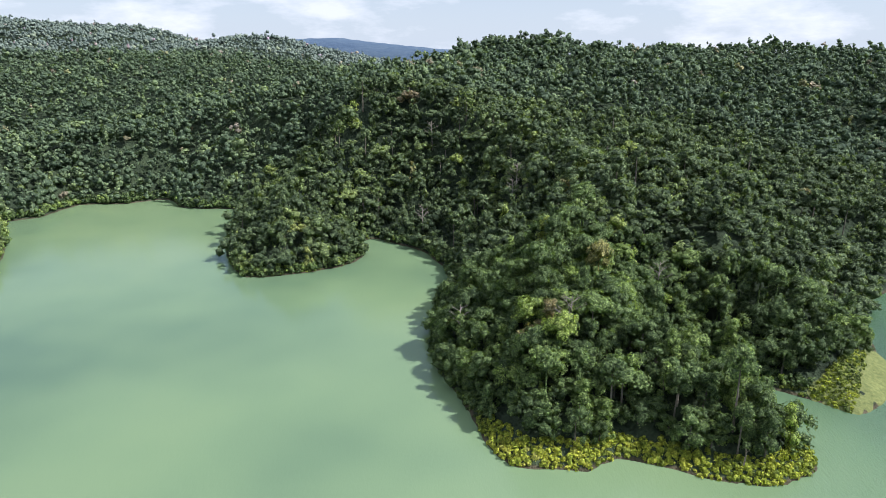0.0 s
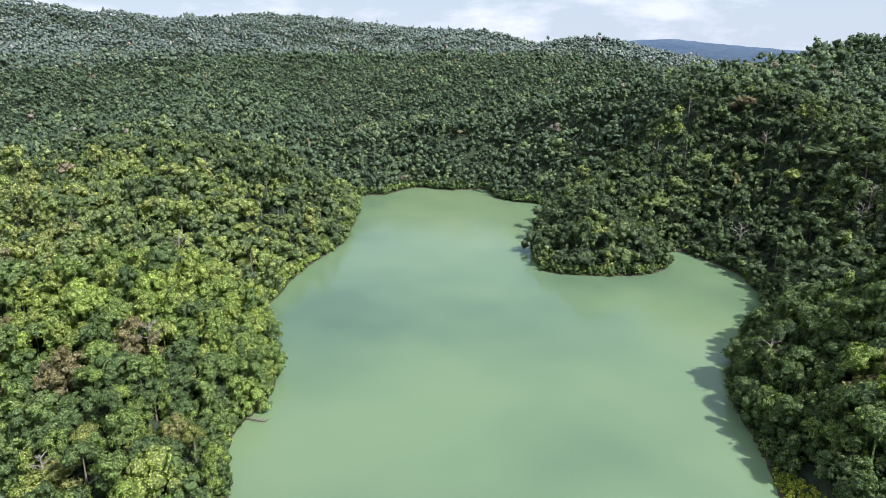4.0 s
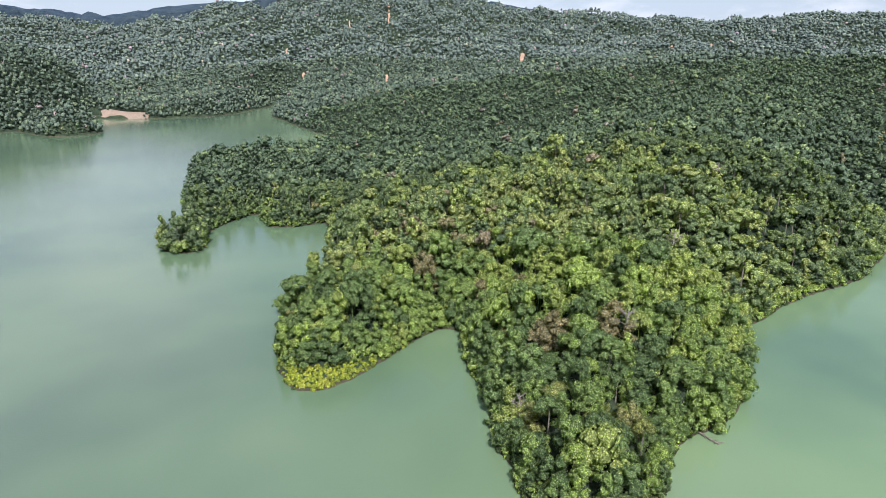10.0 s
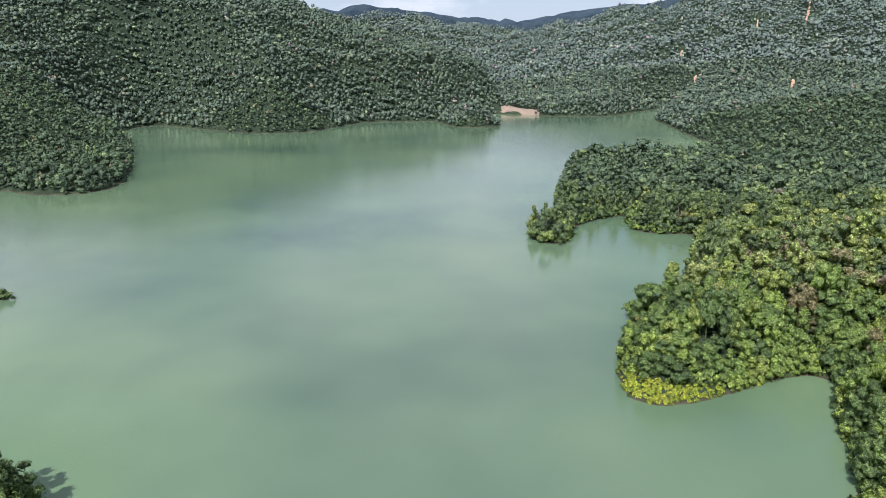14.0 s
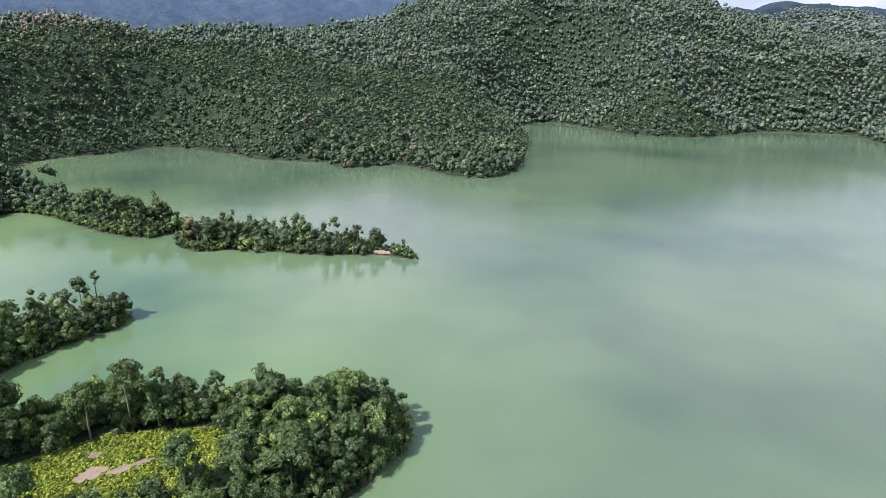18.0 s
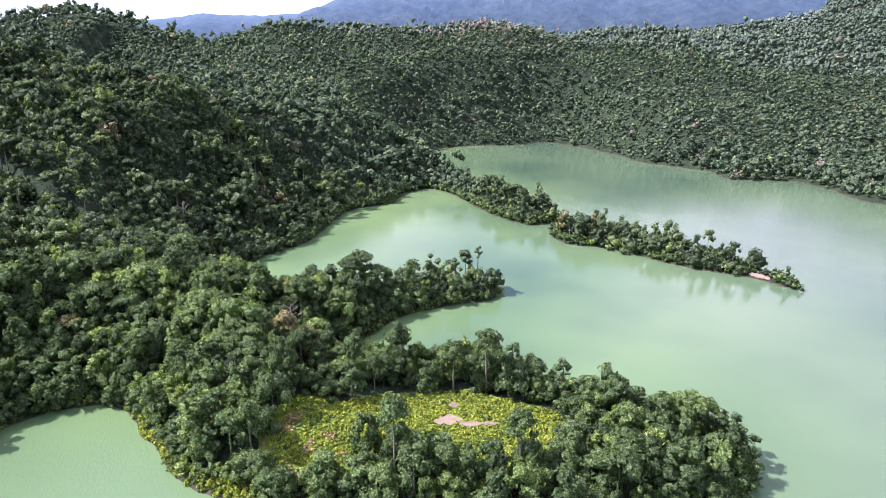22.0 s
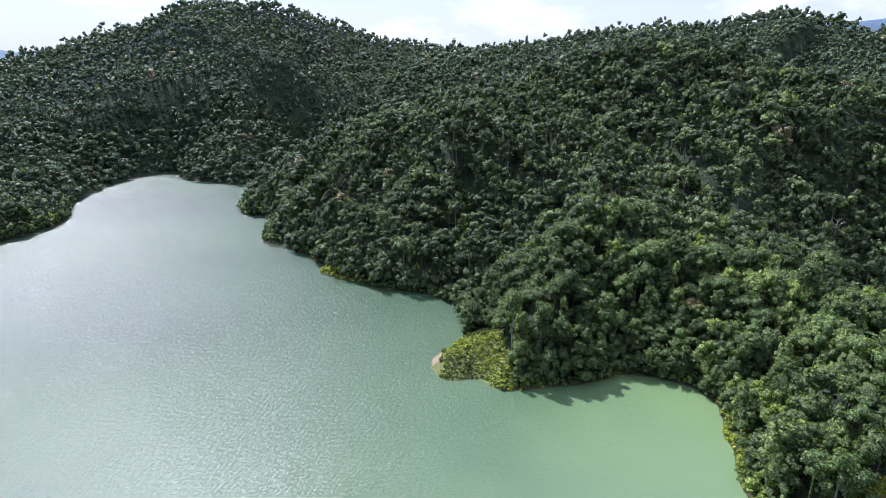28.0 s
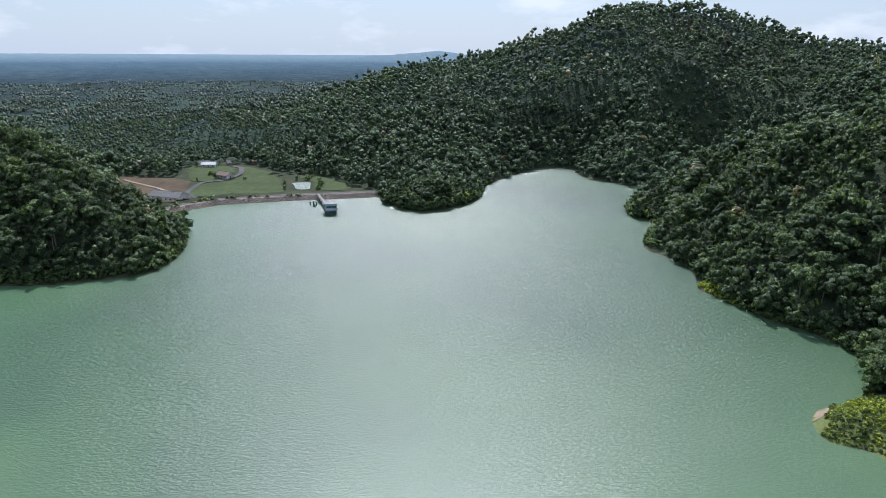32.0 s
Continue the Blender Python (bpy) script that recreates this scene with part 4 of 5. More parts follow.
x, y, d = x[m], y[m], d[m]
s = g.uniform(1.0, 2.0, len(x)) * np.where(np.hypot(x, y) > 400, 1.25, 1.0)
place = np.stack([x, y, np.maximum(ground_height(x, y, d), 0.1) - 0.2], 1)
tint = np.clip(tint_of(x, y, g) + 0.04, 0, 0.90)
tufts = [crown_mesh(np.random.RandomState(600 + k), 2.2, 1.15, 3, 11 + k % 3, 0.46, "round") for k in range(8)]
v, q, t = planted(tufts, g.randint(0, 8, len(x)), place, np.stack([s, s * g.uniform(0.7, 1.3, len(x))], 1), g.uniform(0, 6.28, len(x)), tint)
tagged(new("bank_scrub", mesh_of("bank_scrub", v, q, M_LEAF, t, True)), "low leafy scrub overhanging the lake's banks", "scrub", kind="stuff")


# ---- flat patches laid on the ground ----
def patch(name, outline, material, lift, label, category, cell=3.0, kind="structure"):
    p = rounded(outline, 3)
    xs = np.arange(p[:, 0].min() - cell, p[:, 0].max() + 2 * cell, cell)
    ys = np.arange(p[:, 1].min() - cell, p[:, 1].max() + 2 * cell, cell)
    a, b = np.meshgrid(xs, ys, indexing="ij")
    # pull the outermost corners onto the outline so that the edge runs smoothly
    inn = inside(a, b, p)
    quads, k = [], len(ys)
    for i in range(len(xs) - 1):
        for j in range(len(ys) - 1):
            if int(inn[i, j]) + int(inn[i + 1, j]) + int(inn[i, j + 1]) + int(inn[i + 1, j + 1]) >= 2:
                quads.append((i * k + j, (i + 1) * k + j, (i + 1) * k + j + 1, i * k + j + 1))
    out = ~inn
    q = np.array([(u, v) for u, v in zip(a[out], b[out])])
    if len(q):
        best = p[np.argmin(((q[:, None] - p[None]) ** 2).sum(-1), 1)]
        near = np.hypot(*(best - q).T) < cell * 1.5
        a[out], b[out] = np.where(near, best[:, 0], q[:, 0]), np.where(near, best[:, 1], q[:, 1])
    v = np.stack([a, b, ground_height(a, b) + lift], -1).reshape(-1, 3)
    quads = np.array(quads)
    used = np.unique(quads)
    swap = np.zeros(len(v), int)
    swap[used] = np.arange(len(used))
    return tagged(new(name, mesh_of(name, v[used], swap[quads], material, None, True)), label, category, kind=kind)


def oval(cx, cy, w, h, n=12, seed=0):
    g = np.random.RandomState(seed)
    return [(cx + w * math.cos(2 * math.pi * k / n) * g.uniform(0.75, 1.15), cy + h * math.sin(2 * math.pi * k / n) * g.uniform(0.75, 1.15)) for k in range(n)]


patch("clearing", [tuple(p) for p in GRASSY[0]], M_VERGE, 0.12, "low green herbs between the shrubs of the clearing", "herbs", 2.5)
patch("spit_herbs", [tuple(p) for p in GRASSY[1]], M_HERB, 0.12, "low green herbs on the grassy spit", "herbs", 2.0)
patch("point_herbs", [tuple(p) for p in GRASSY[2]], M_HERB, 0.12, "low green herbs on the grassy point", "herbs", 2.0)
for k, (ax, ay, aw, ah) in enumerate(SANDS):
    patch("sand_patch", oval(ax, ay, aw, ah, 12, k), M_SAND, 0.25, "bare pinkish sand patch in the shrub clearing", "sand", 0.8)
patch("sand_spit", [(141, -129), (146, -134), (149, -141), (145, -142), (141, -136)], M_SAND, 0.15, "pinkish sand at the tip of a grassy spit", "sand", 1.0)
patch("islet_sand", [(-190, -260), (-192, -256), (-195, -252), (-196, -254), (-194, -258), (-191, -262)], M_SAND, 0.1, "narrow sand neck between an islet and its tip", "sand", 1.2)
patch("beach", [tuple(p) for p in BEACH], M_SAND, 0.5, "pale pink sand beach at the head of the lake", "beach", 8.0)
for k, (ax, ay, long, wide) in enumerate(SCARS):
    away = math.hypot(ax, ay)
    ux, uy = ax / away, ay / away
    g = np.random.RandomState(500 + k)
    ring = [(math.cos(2 * math.pi * i / 14) * long * g.uniform(0.6, 1.1), math.sin(2 * math.pi * i / 14) * wide * g.uniform(0.5, 1.2)) for i in range(14)]
    patch("landslide_scar", [(ax + ux * u - uy * w_, ay + uy * u + ux * w_) for u, w_ in ring], M_SCAR, 2.5, "bare reddish landslide scar on a forested slope", "landslide", 2.5)


# ---- helpers for built things ----
def part(name, bm, material, parent=None, label=""):
    me = bpy.data.meshes.new(name)
    bmesh.ops.recalc_face_normals(bm, faces=bm.faces)
    bm.to_mesh(me)
    bm.free()
    me.materials.append(material)
    ob = new(name, me)
    if parent:
        ob.parent = parent
    return tagged(ob, label)


def box(bm, x0, y0, z0, x1, y1, z1, bevel=0.0):
    made = bmesh.ops.create_cube(bm, size=1.0, matrix=Matrix.LocRotScale(((x0 + x1) / 2, (y0 + y1) / 2, (z0 + z1) / 2), None, (x1 - x0, y1 - y0, z1 - z0)))
    if bevel:
        bmesh.ops.bevel(bm, geom=list({e for v in made["verts"] for e in v.link_edges}), offset=bevel, segments=1, affect="EDGES")
    return bm


def boxed(*a, bevel=0.0):
    return box(bmesh.new(), *a, bevel=bevel)


def rod(a, b, r0, r1=None, sides=7):
    bm = bmesh.new()
    a, b = Vector(a), Vector(b)
    turn = (b - a).to_track_quat("Z", "Y").to_matrix().to_4x4()
    bmesh.ops.create_cone(bm, cap_ends=True, segments=sides, radius1=r0, radius2=r0 if r1 is None else r1, depth=(b - a).length,
                          matrix=Matrix.Translation((a + b) / 2) @ turn)
    return bm


# ---- the dam: a rubble bank, its crest road and the valley below ----
CREST = [(472, -48), (468, -30), (466, -4), (465, 24), (462, 50), (457, 82), (444, 99), (428, 112), (412, 114)]


def swept(name, line, profile, material, close=False):
    """A cross-section (metres to the lake's side, height) carried along a line in plan."""
    p = np.array(line, float)
    tan = np.gradient(p, axis=0)
    tan /= np.linalg.norm(tan, axis=1)[:, None]
    side = np.stack([-tan[:, 1], tan[:, 0]], 1)
    v = [(p[i, 0] + side[i, 0] * s, p[i, 1] + side[i, 1] * s, z) for i in range(len(p)) for s, z in profile]
    k = len(profile)
    q = [(i * k + j, i * k + j + 1, (i + 1) * k + j + 1, (i + 1) * k + j) for i in range(len(p) - 1) for j in range(k - 1)]
    return new(name, mesh_of(name, np.array(v), np.array(q), material))


line = np.array(CREST, float)
line = np.stack([np.interp(np.linspace(0, len(line) - 1, 60), np.arange(len(line)), line[:, k]) for k in (0, 1)], 1)
dam = swept("dam", line, [(9.5, -2.0), (3.0, 2.8), (2.6, 3.0), (-2.6, 3.0), (-3.0, 2.8), (-11, 0.4)], M_STONE)
tagged(dam, "low earth dam faced with reddish rubble stone", "dam", kind="structure")
road = swept("crest_road", line, [(2.0, 3.06), (-2.0, 3.06)], M_ASPHALT)
tagged(road, "narrow worn road along the dam crest", "road", kind="structure")
g = np.random.RandomState(77)
rock_v, rock_q = ball(1)
n = 2200
i = g.randint(0, 59, n)
f = g.uniform(size=(n, 1))
base = line[i] * (1 - f) + line[i + 1] * f
tan = line[i + 1] - line[i]
tan /= np.linalg.norm(tan, axis=1)[:, None]
s = g.uniform(2.9, 8.0, n)
base = base + np.stack([-tan[:, 1], tan[:, 0]], 1) * s[:, None]
z = 2.8 - (s - 3.0) * 4.8 / 6.5
sz = g.uniform(0.3, 0.75, n)
v, q, t = planted([(rock_v * (1, 0.8, 0.7), rock_q)], np.zeros(n, int), np.stack([base[:, 0], base[:, 1], z], 1), np.stack([sz, sz], 1), g.uniform(0, 6, n), np.zeros(n))
tagged(new("rubble", mesh_of("rubble", v, q, M_STONE)), "reddish grey rubble stones on the dam's water face", "stones", kind="stuff")

patch("valley_grass", [tuple(p) for p in CLEARED[0]], M_MEADOW, 0.2, "rough olive grass in the valley below the dam", "grass", 5.0)
patch("lawn", [(474, 96), (477, 60), (480, 36), (505, 40), (541, 44), (588, 66), (606, 84), (590, 83), (562, 74), (528, 82), (517, 104), (494, 106)], M_LAWN, 0.45, "bright mown grass below the dam", "lawn", 4.0)
patch("upper_lawn", [(607, 124), (596, 116), (614, 101), (597, 88), (549, 83), (533, 107), (544, 114), (575, 122)], M_LAWN, 0.55, "sunlit grass slope round the houses", "lawn", 4.0)
patch("side_lawn", [(547, 28), (533, 4), (484, -14), (478, 4), (491, 14), (515, 14)], M_LAWN, 0.45, "grass beside the spillway pool", "lawn", 4.0)
patch("bare_field", [(532, 178), (562, 167), (540, 118), (516, 110), (484, 112), (460, 140), (470, 150), (498, 164)], M_DRY, 0.45, "bare brown field with dry grass", "field", 4.0)
patch("yard", [(432, 132), (440, 140), (458, 140), (484, 122), (482, 104), (462, 98), (446, 106)], M_DRY, 0.5, "dry worn yard round the sheds", "yard", 3.0)


def lane(name, points, wide, lift, material, label):
    p = np.array(points, float)
    k = np.linspace(0, len(p) - 1, 8 * len(p))
    a = np.arange(len(p))
    p = np.stack([np.interp(k, a, p[:, 0]), np.interp(k, a, p[:, 1])], 1)
    for _ in range(4):
        p[1:-1] = (p[:-2] + 2 * p[1:-1] + p[2:]) / 4
    tan = np.gradient(p, axis=0)
    tan /= np.linalg.norm(tan, axis=1)[:, None]
    side = np.stack([-tan[:, 1], tan[:, 0]], 1) * wide / 2
    z = ground_height(p[:, 0], p[:, 1]) + lift
    v = np.concatenate([np.column_stack([p + side, z]), np.column_stack([p - side, z])])
    n = len(p)
    q = np.array([(j, j + 1, n + j + 1, n + j) for j in range(n - 1)])
    return tagged(new(name, mesh_of(name, v, q, material)), label, "road", kind="structure")


lane("valley_road", [(461, 90), (478, 104), (497, 107), (526, 100), (540, 84), (561, 76), (592, 79), (612, 92), (640, 98)], 4.2, 0.8, M_ASPHALT, "narrow asphalt lane winding up from the dam")
lane("farm_track", [(484, 112), (500, 124), (520, 140), (545, 165)], 2.6, 0.75, M_SAND, "pale dirt track across the bare field")
lane("river_track", [(626, 72), (650, 75), (690, 80)], 4.5, 0.7, M_SAND, "pale gravel bed leading into the trees")
pool = patch("spillway_pool", [(515, 31), (500, 29), (489, 27), (487, 18), (500, 17), (513, 18)], M_WATER, 0.7, "small pale pool below the spillway", "pool", 2.0)


# ---- intake tower in the lake and its footbridge ----
tower = tagged(new("intake_tower"), "small pale blue intake house on a dark concrete pier", "tower")
tower.matrix_basis = pose(416, 2, 0, 0, 0, 8)
part("pier", boxed(-3.4, -3.4, -4, 3.4, 3.4, 2.2, bevel=0.15), M_TEAL, tower, "dark stained concrete pier")
part("deck", boxed(-4.3, -4.3, 2.2, 4.3, 4.3, 2.6, bevel=0.06), M_CONCRETE, tower)
walls = bmesh.new()
for a in ((-3.7, -3.7, 2.6, -3.5, 3.7, 6.9), (3.5, -3.7, 2.6, 3.7, 3.7, 6.9), (-3.5, -3.7, 2.6, 3.5, -3.5, 6.9), (-3.5, 3.5, 2.6, 3.5, 3.7, 6.9)):
    box(walls, *a)
house = part("walls", walls, M_BLUE, tower)
for k in range(4):
    y0 = -3.2 + k * 1.65
    part("window", boxed(-3.76, y0, 4.2, -3.70, y0 + 1.35, 5.6), M_GLASS, tower, "dark window pane")
    part("sill", boxed(-3.84, y0 - 0.08, 4.05, -3.70, y0 + 1.43, 4.2), M_WALL, tower, "white sill")
for k in range(2):
    for side in (-1, 1):
        x0 = -2.8 + k * 3.1
        part("window", boxed(x0, side * 3.73 - 0.03, 4.2, x0 + 2.2, side * 3.73 + 0.03, 5.6), M_GLASS, tower, "dark window pane")
part("band", boxed(-3.78, -3.78, 3.2, 3.78, 3.78, 3.6), M_WALL, tower, "white painted band")
roof = bmesh.new()
vs = [roof.verts.new(p) for p in ((-4.1, -4.1, 6.9), (4.1, -4.1, 6.9), (4.1, 4.1, 6.9), (-4.1, 4.1, 6.9), (-4.1, -4.1, 7.05), (4.1, -4.1, 7.05), (4.1, 4.1, 7.05), (-4.1, 4.1, 7.05), (-2.0, -0.3, 7.6), (2.0, -0.3, 7.6), (2.0, 0.3, 7.6), (-2.0, 0.3, 7.6))]
for f in ((0, 3, 2, 1), (0, 1, 5, 4), (1, 2, 6, 5), (2, 3, 7, 6), (3, 0, 4, 7), (4, 5, 9, 8), (5, 6, 10, 9), (6, 7, 11, 10), (7, 4, 8, 11), (8, 9, 10, 11)):
    roof.faces.new([vs[k] for k in f])
part("roof", roof, M_ROOF, tower, "grey low hipped roof")
for k in range(9):
    for side in (-1, 1):
        part("rail_post", rod((-4.2 + k * 1.05, side * 4.2, 2.6), (-4.2 + k * 1.05, side * 4.2, 3.7), 0.05), M_STEEL, tower)
for side in (-1, 1):
    part("handrail", rod((-4.2, side * 4.2, 3.7), (4.2, side * 4.2, 3.7), 0.05), M_STEEL, tower)

bridge = tagged(new("footbridge"), "narrow concrete footbridge from the dam crest to the intake tower", "bridge")
a, b = Vector((420, 3, 2.6)), Vector((464, 11, 3.1))
along = (b - a).normalized()
cross = Vector((-along.y, along.x, 0)).normalized()
bridge.matrix_basis = Matrix.Translation(a) @ Matrix(((along.x, cross.x, 0, 0), (along.y, cross.y, 0, 0), (0, 0, 1, 0), (0, 0, 0, 1)))
span, rise = (b - a).length, b.z - a.z
bm = bmesh.new()
bmesh.ops.create_cube(bm, size=1.0, matrix=Matrix.Translation((span / 2, 0, rise / 2)) @ Matrix.Rotation(-math.atan2(rise, span), 4, "Y") @ Matrix.Diagonal((span, 2.2, 0.5, 1)))
part("deck", bm, M_CONCRETE, bridge)
for side in (-1, 1):
    part("handrail", rod((0, side * 1.05, 1.3), (span, side * 1.05, rise + 1.3), 0.07), M_STEEL, bridge)
    for k in range(16):
        u = span * k / 15
        part("rail_post", rod((u, side * 1.05, rise * k / 15 + 0.2), (u, side * 1.05, rise * k / 15 + 1.3), 0.06), M_STEEL, bridge)
for k in range(1, 4):
    for side in (-1, 1):
        part("pier_leg", rod((span * k / 4, side * 0.8, -8), (span * k / 4, side * 0.8, rise * k / 4), 0.35), M_TEAL, bridge)
    part("cross_head", boxed(span * k / 4 - 0.4, -1.4, rise * k / 4 - 0.75, span * k / 4 + 0.4, 1.4, rise * k / 4 - 0.25), M_CONCRETE, bridge)
for k, (px_, py_, h) in enumerate(((440, 13.5, 3.2), (438.5, 11.5, 2.6), (436.5, 13.2, 3.4), (434, 12.4, 2.2), (441.5, 15.8, 2.4))):
    pile = tagged(new("mooring_pile"), "dark weathered pile standing in the lake beside the footbridge", "pile", "piles beside the footbridge")
    pile.matrix_basis = pose(px_, py_, 0)
    part("post", rod((0, 0, -6), (0, 0, h), 0.42, 0.36, 9), M_TEAL, pile)
    part("cap", rod((0, 0, h), (0, 0, h + 0.25), 0.5, 0.45, 9), M_CONCRETE, pile)


# ---- sheds and houses below the dam ----
def cottage(x, y, turn, long, wide, wall_h, roof_h, roof_mat, wall_mat, label, windows=3):
    z = float(ground_height(np.array([x]), np.array([y]))[0]) + 0.3
    root = tagged(new("house"), label, "house", "houses below the dam")
    root.matrix_basis = pose(x, y, z, 0, 0, turn)
    a, c = long / 2, wide / 2
    part("foundation", boxed(-a - 0.2, -c - 0.2, -1.2, a + 0.2, c + 0.2, 0.15), M_CONCRETE, root)
    bm = bmesh.new()
    p = [bm.verts.new(q) for q in ((-a, -c, 0.15), (a, -c, 0.15), (a, c, 0.15), (-a, c, 0.15), (-a, -c, wall_h), (a, -c, wall_h), (a, c, wall_h), (-a, c, wall_h), (-a, 0, wall_h + roof_h), (a, 0, wall_h + roof_h))]
    for f in ((0, 1, 5, 4), (2, 3, 7, 6), (1, 2, 6, 9, 5), (3, 0, 4, 8, 7)):
        bm.faces.new([p[k] for k in f])
    part("wall", bm, wall_mat, root)
    for side in (-1, 1):
        bm = bmesh.new()
        o = 0.7
        e = [(-a - o, side * (c + o), wall_h - roof_h * o / c), (a + o, side * (c + o), wall_h - roof_h * o / c), (a + o, 0, wall_h + roof_h), (-a - o, 0, wall_h + roof_h)]
        up = [bm.verts.new((q[0], q[1], q[2] + 0.16)) for q in e]
        dn = [bm.verts.new((q[0], q[1], q[2] + 0.02)) for q in e]
        bm.faces.new(up)
        bm.faces.new(dn[::-1])
        for k in range(4):
            bm.faces.new((dn[k], dn[(k + 1) % 4], up[(k + 1) % 4], up[k]))
        part("roof_slope", bm, roof_mat, root)
    part("ridge_cap", boxed(-a - 0.7, -0.18, wall_h + roof_h + 0.1, a + 0.7, 0.18, wall_h + roof_h + 0.24), M_STEEL, root)
    for side in (-1, 1):
        for k in range(windows):
            x0 = -a + long * (k + 0.5) / windows - 0.6
            w = part("window", boxed(x0, side * (c + 0.03) - 0.03, 1.1, x0 + 1.2, side * (c + 0.03) + 0.03, 2.2), M_GLASS, root, "dark window")
            part("sill", boxed(x0 - 0.1, side * (c + 0.06) - 0.06, 1.0, x0 + 1.3, side * (c + 0.06) + 0.06, 1.1), M_CONCRETE, w)
    part("door", boxed(-a - 0.05, -0.5, 0.15, -a - 0.005, 0.5, 2.2), M_STEEL, root, "dark door")
    return root


cottage(466, 113, 62, 24, 12, 3.4, 2.6, M_ROOF, M_WALL, "long shed with a grey sheet roof below the dam", 6)
cottage(447, 127, 66, 17, 11, 3.2, 2.4, M_ROOF, M_WALL, "low grey-roofed shed beside the dam yard", 4)
cottage(600, 108, 80, 12, 7, 3.0, 1.8, M_WALL, M_WALL, "small house with a pale metal roof on the grass slope", 3)
cottage(612, 114, 70, 9, 6, 3.0, 1.6, M_ROOF, M_WALL, "small grey-roofed house among the trees", 2)
cottage(548, 87, 50, 12, 8, 3.0, 2.2, M_RUST, M_WALL, "brown-roofed house at the bend of the lane", 3)
cottage(905, 128, 20, 15, 9, 3.2, 2.2, M_RUST, M_WALL, "orange-roofed farmhouse among the trees of the plain", 3)
cottage(-686, -597, 40, 9, 6, 2.8, 1.6, M_WALL, M_SAND, "pale hut on the wooded point across the lake", 2)


# ---- dead and bare trees, palms, driftwood ----
def tree_foot(x, y):
    return float(ground_height(np.array([float(x)]), np.array([float(y)]))[0])


def bare_tree(x, y, high, seed, label, forked=9):
    g = random.Random(seed)
    root = tagged(new("bare_tree"), label, "tree", "bare trees in the forest")
    root.matrix_basis = pose(x, y, tree_foot(x, y) - 0.3, 0, 0, g.uniform(0, 360))
    top = (g.uniform(-0.6, 0.6), g.uniform(-0.6, 0.6), high)
    part("trunk", rod((0, 0, 0), top, 0.34, 0.12), M_DEADWOOD, root)
    for k in range(forked):
        f = 0.55 + 0.43 * k / forked
        a = 2.4 * k + g.uniform(-0.4, 0.4)
        ln = high * (0.30 - 0.16 * k / forked)
        s = Vector((top[0] * f, top[1] * f, high * f))
        e = s + Vector((math.cos(a) * ln, math.sin(a) * ln, ln * g.uniform(0.35, 0.8)))
        limb = part("limb", rod(s, e, 0.12, 0.05, 5), M_DEADWOOD, root)
        for j in (-1, 1):
            mid_ = s.lerp(e, 0.55)
            part("twig", rod(mid_, mid_ + Vector((math.cos(a + 0.7 * j) * ln * 0.5, math.sin(a + 0.7 * j) * ln * 0.5, ln * 0.35)), 0.06, 0.03, 4), M_DEADWOOD, limb)
    return root


def palm(x, y, high, seed):
    g = random.Random(seed)
    root = tagged(new("palm"), "slender palm with drooping fronds in the lakeside forest", "palm tree", "palms by the lake")
    root.matrix_basis = pose(x, y, tree_foot(x, y) - 0.2, 0, 0, g.uniform(0, 360))
    v, q = tube([(0, 0, 0), (0.2, 0, high * 0.5), (0.5, 0, high)], (0.28, 0.2, 0.15), 6)
    ob = new("trunk", mesh_of("trunk", v, q, M_BARK))
    ob.parent = root
    for k in range(13):
        a = 2 * math.pi * k / 13 + g.uniform(-0.2, 0.2)
        up, ln = g.uniform(0.2, 1.0), g.uniform(2.6, 3.6)
        pts = []
        for s in np.linspace(0, 1, 6):
            rr, zz = ln * s * (1 - 0.12 * s), high + ln * (up * s - (0.55 + 0.4 * up) * s * s * 1.3)
            wd = 0.55 * math.sin(math.pi * (0.12 + 0.86 * s))
            for side in (-1, 0, 1):
                pts.append((0.5 + math.cos(a) * rr - math.sin(a) * wd * side, math.sin(a) * rr + math.cos(a) * wd * side, zz - 0.28 * abs(side) * wd))
        q = [(i * 3 + j, i * 3 + j + 1, i * 3 + j + 4, i * 3 + j + 3) for i in range(5) for j in range(2)]
        ob = new("frond", mesh_of("frond", np.array(pts), np.array(q), M_PALM, np.full(len(pts), g.random())))
        ob.parent = root
    return root


# bushes and young trees of the valley below the dam
for k, (ax, ay, sc) in enumerate(((455, 136, 0.5), (471, 130, 0.42), (452, 142, 0.6), (556, 96, 0.45), (562, 101, 0.5), (545, 94, 0.38), (600, 119, 0.5), (613, 103, 0.45), (492, 36, 0.32),
                                  (506, 37, 0.4), (521, 28, 0.45), (484, 11, 0.4), (498, 9, 0.5), (512, 10, 0.4), (524, 105, 0.35), (535, 70, 0.3), (528, 20, 0.5), (540, 16, 0.55))):
    kind = 10 + k % 4
    bushy = tagged(new("valley_bush"), "dark green bushy young tree on the valley grass", "tree", "bushes below the dam")
    bushy.matrix_basis = Matrix.LocRotScale((ax, ay, tree_foot(ax, ay) + 0.2), Euler((0, 0, k)), (sc * 1.2, sc * 1.2, sc))
    for part_name, (v, q), mat in (("trunk", near_t[kind][0], M_BARK), ("crown", near_t[kind][1], M_TREE)):
        ob = new(part_name, mesh_of(part_name, v, q, mat, np.full(len(v), 0.1) if part_name == "crown" else None, True))
        ob.parent = bushy

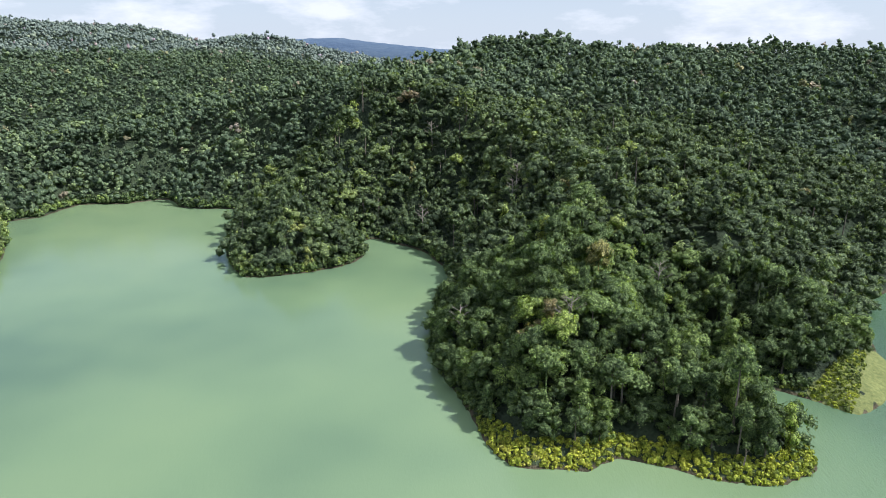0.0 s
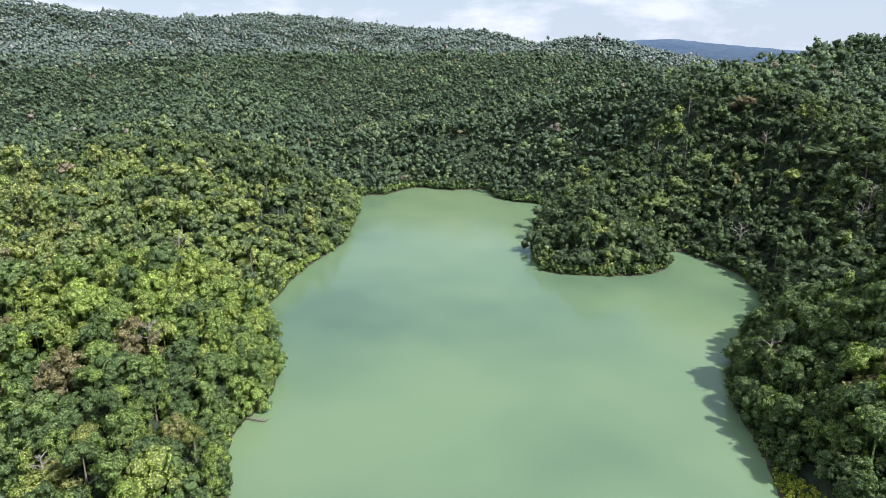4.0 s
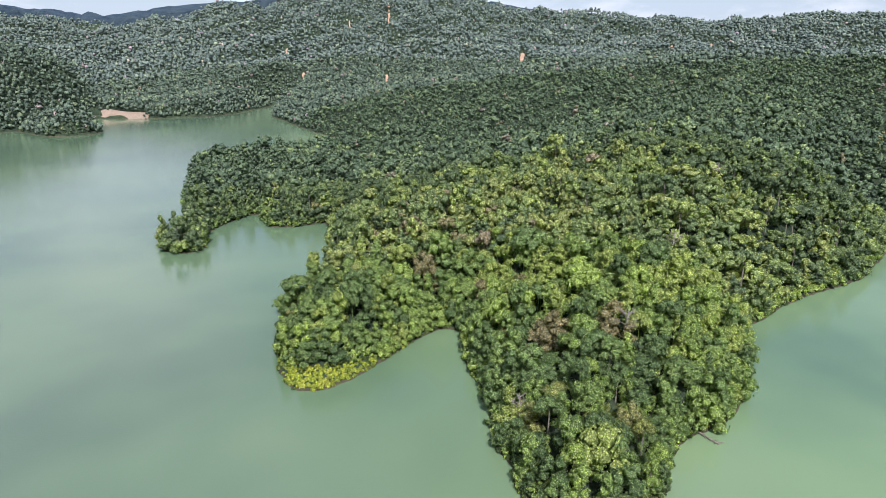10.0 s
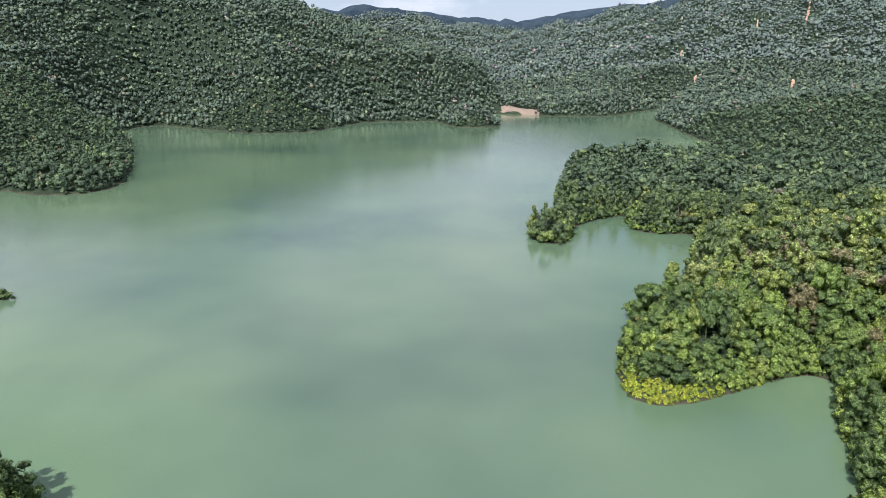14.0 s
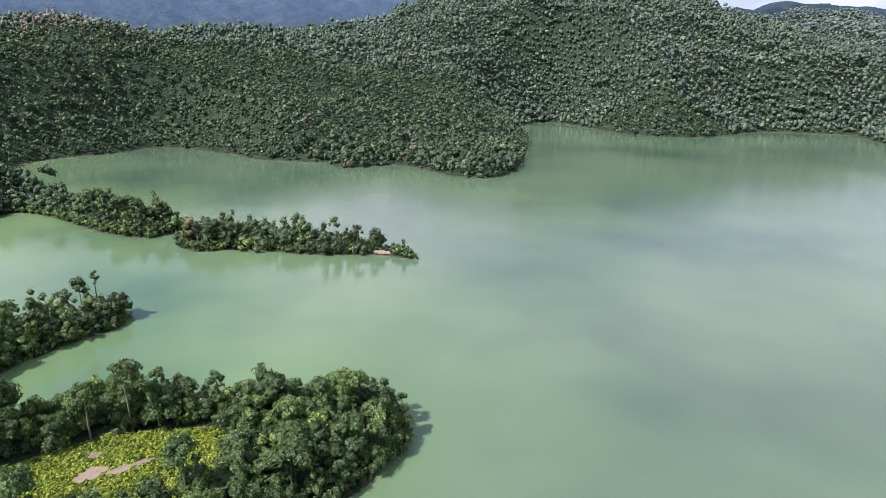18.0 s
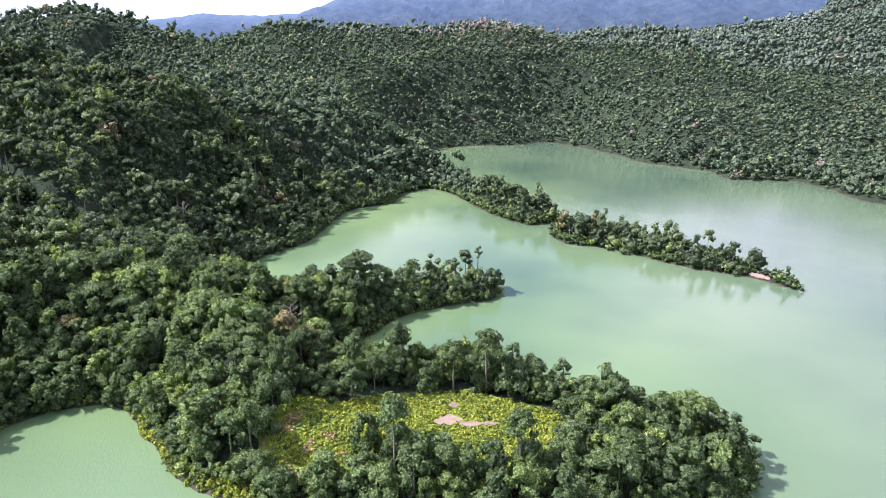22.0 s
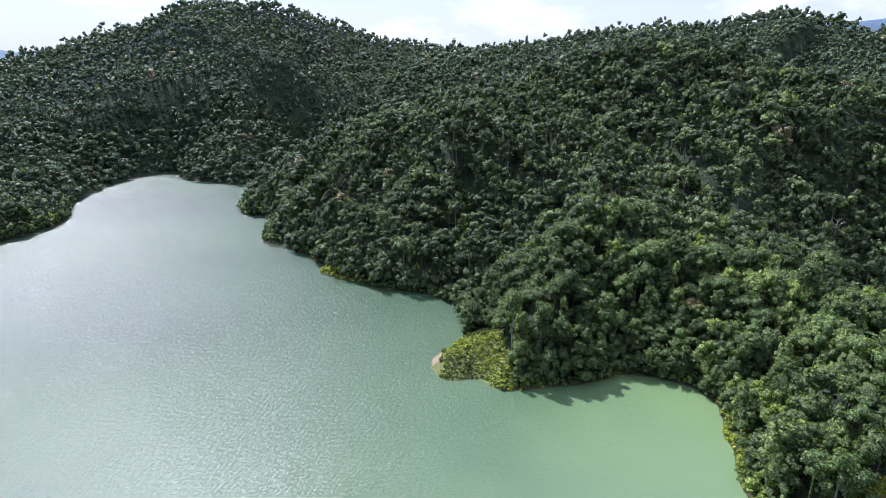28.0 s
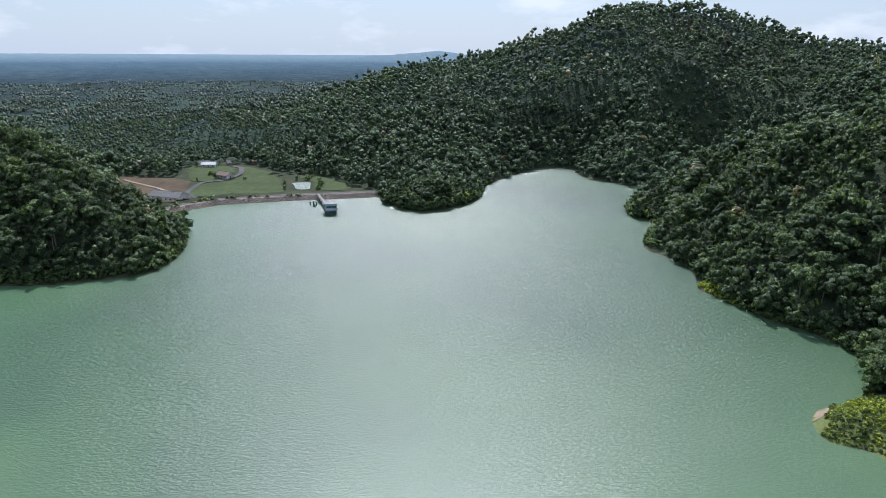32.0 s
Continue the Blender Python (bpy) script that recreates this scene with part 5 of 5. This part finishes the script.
DEAD = [(6, 197, 17), (37, 172, 18), (79, 222, 17), (38, 330, 18), (-11, 339, 17), (-202, 164, 17), (-150, 108, 14), (-272, 244, 17), (76, -427, 17), (-137, 68, 11),
        (35, 320, 17), (-7, 402, 18), (19, -212, 14), (75, -317, 16)]
for k, (ax, ay, high) in enumerate(DEAD):
    bare_tree(ax, ay, high, 900 + k, "bleached leafless tree standing among green crowns")
PALMS = [(-110, 80, 10), (108, 184, 9), (99, 190, 9), (-276, 93, 12), (121, -176, 12), (102, -181, 11), (106, -200, 12)]
for k, (ax, ay, high) in enumerate(PALMS):
    palm(ax, ay, high, 950 + k)



def lone_tree(x, y, high, wide, seed, tint_value, label):
    """A tall thin stem with a small open crown, standing clear of its neighbours."""
    g = np.random.RandomState(seed)
    root = tagged(new("emergent_tree"), label, "tree", "emergent trees by the lake")
    root.matrix_basis = pose(x, y, tree_foot(x, y) - 0.3)
    tv, tq = tube([(0, 0, 0), (0.3, 0.1, high * 0.5), (0.1, 0.2, high * 0.85)], (0.3, 0.2, 0.09), 6)
    ob = new("trunk", mesh_of("trunk", tv, tq, M_BARK))
    ob.parent = root
    for k in range(4):
        a = 1.7 * k
        s = Vector((0.2, 0.1, high * (0.6 + 0.06 * k)))
        part("limb", rod(s, s + Vector((math.cos(a) * wide * 0.6, math.sin(a) * wide * 0.6, wide * 0.6)), 0.1, 0.04, 5), M_BARK, root)
    cv, cq = crown_mesh(g, high * 0.36, wide, 7, 170, 0.36, "round")
    ob = new("crown", mesh_of("crown", cv + (0.1, 0.2, high * 0.64, 0, 0, 0, 0), cq, M_LEAF, np.full(len(cv), tint_value), True))
    ob.parent = root


lone_tree(-58, -258, 19, 1.9, 41, 0.4, "tall thin tree standing above a wooded point")
lone_tree(-37, -183, 12, 2.4, 42, 0.86, "bright green young tree above the dark trees")
lone_tree(-50, -172, 15, 2.6, 43, 0.45, "slender tall tree behind the clearing")
lone_tree(-62, -160, 14, 3.0, 44, 0.3, "dark round-topped tree behind the clearing")
lone_tree(-58, -128, 7, 1.6, 45, 0.4, "small slender tree standing in the shrub clearing")
lone_tree(-42, -136, 7, 1.7, 46, 0.35, "small dark bushy tree standing in the clearing")
lone_tree(75, 137, 8, 1.3, 47, 0.3, "small thin-stemmed tree on the shrubby point")

log = tagged(new("fallen_log"), "dark fallen tree lying from the bank into the water", "log")
log.matrix_basis = pose(-123, 117, 0.1, 0, 0, 15)
part("trunk", rod((-3, 0, 0.5), (5, 0, 0.05), 0.35, 0.2), M_BARK, log)
for k in range(6):
    part("branch", rod((1 + k * 0.7, 0, 0.2), (1.8 + k * 0.8, (1.6 if k % 2 else -1.5), 0.5), 0.12, 0.04, 5), M_BARK, log)
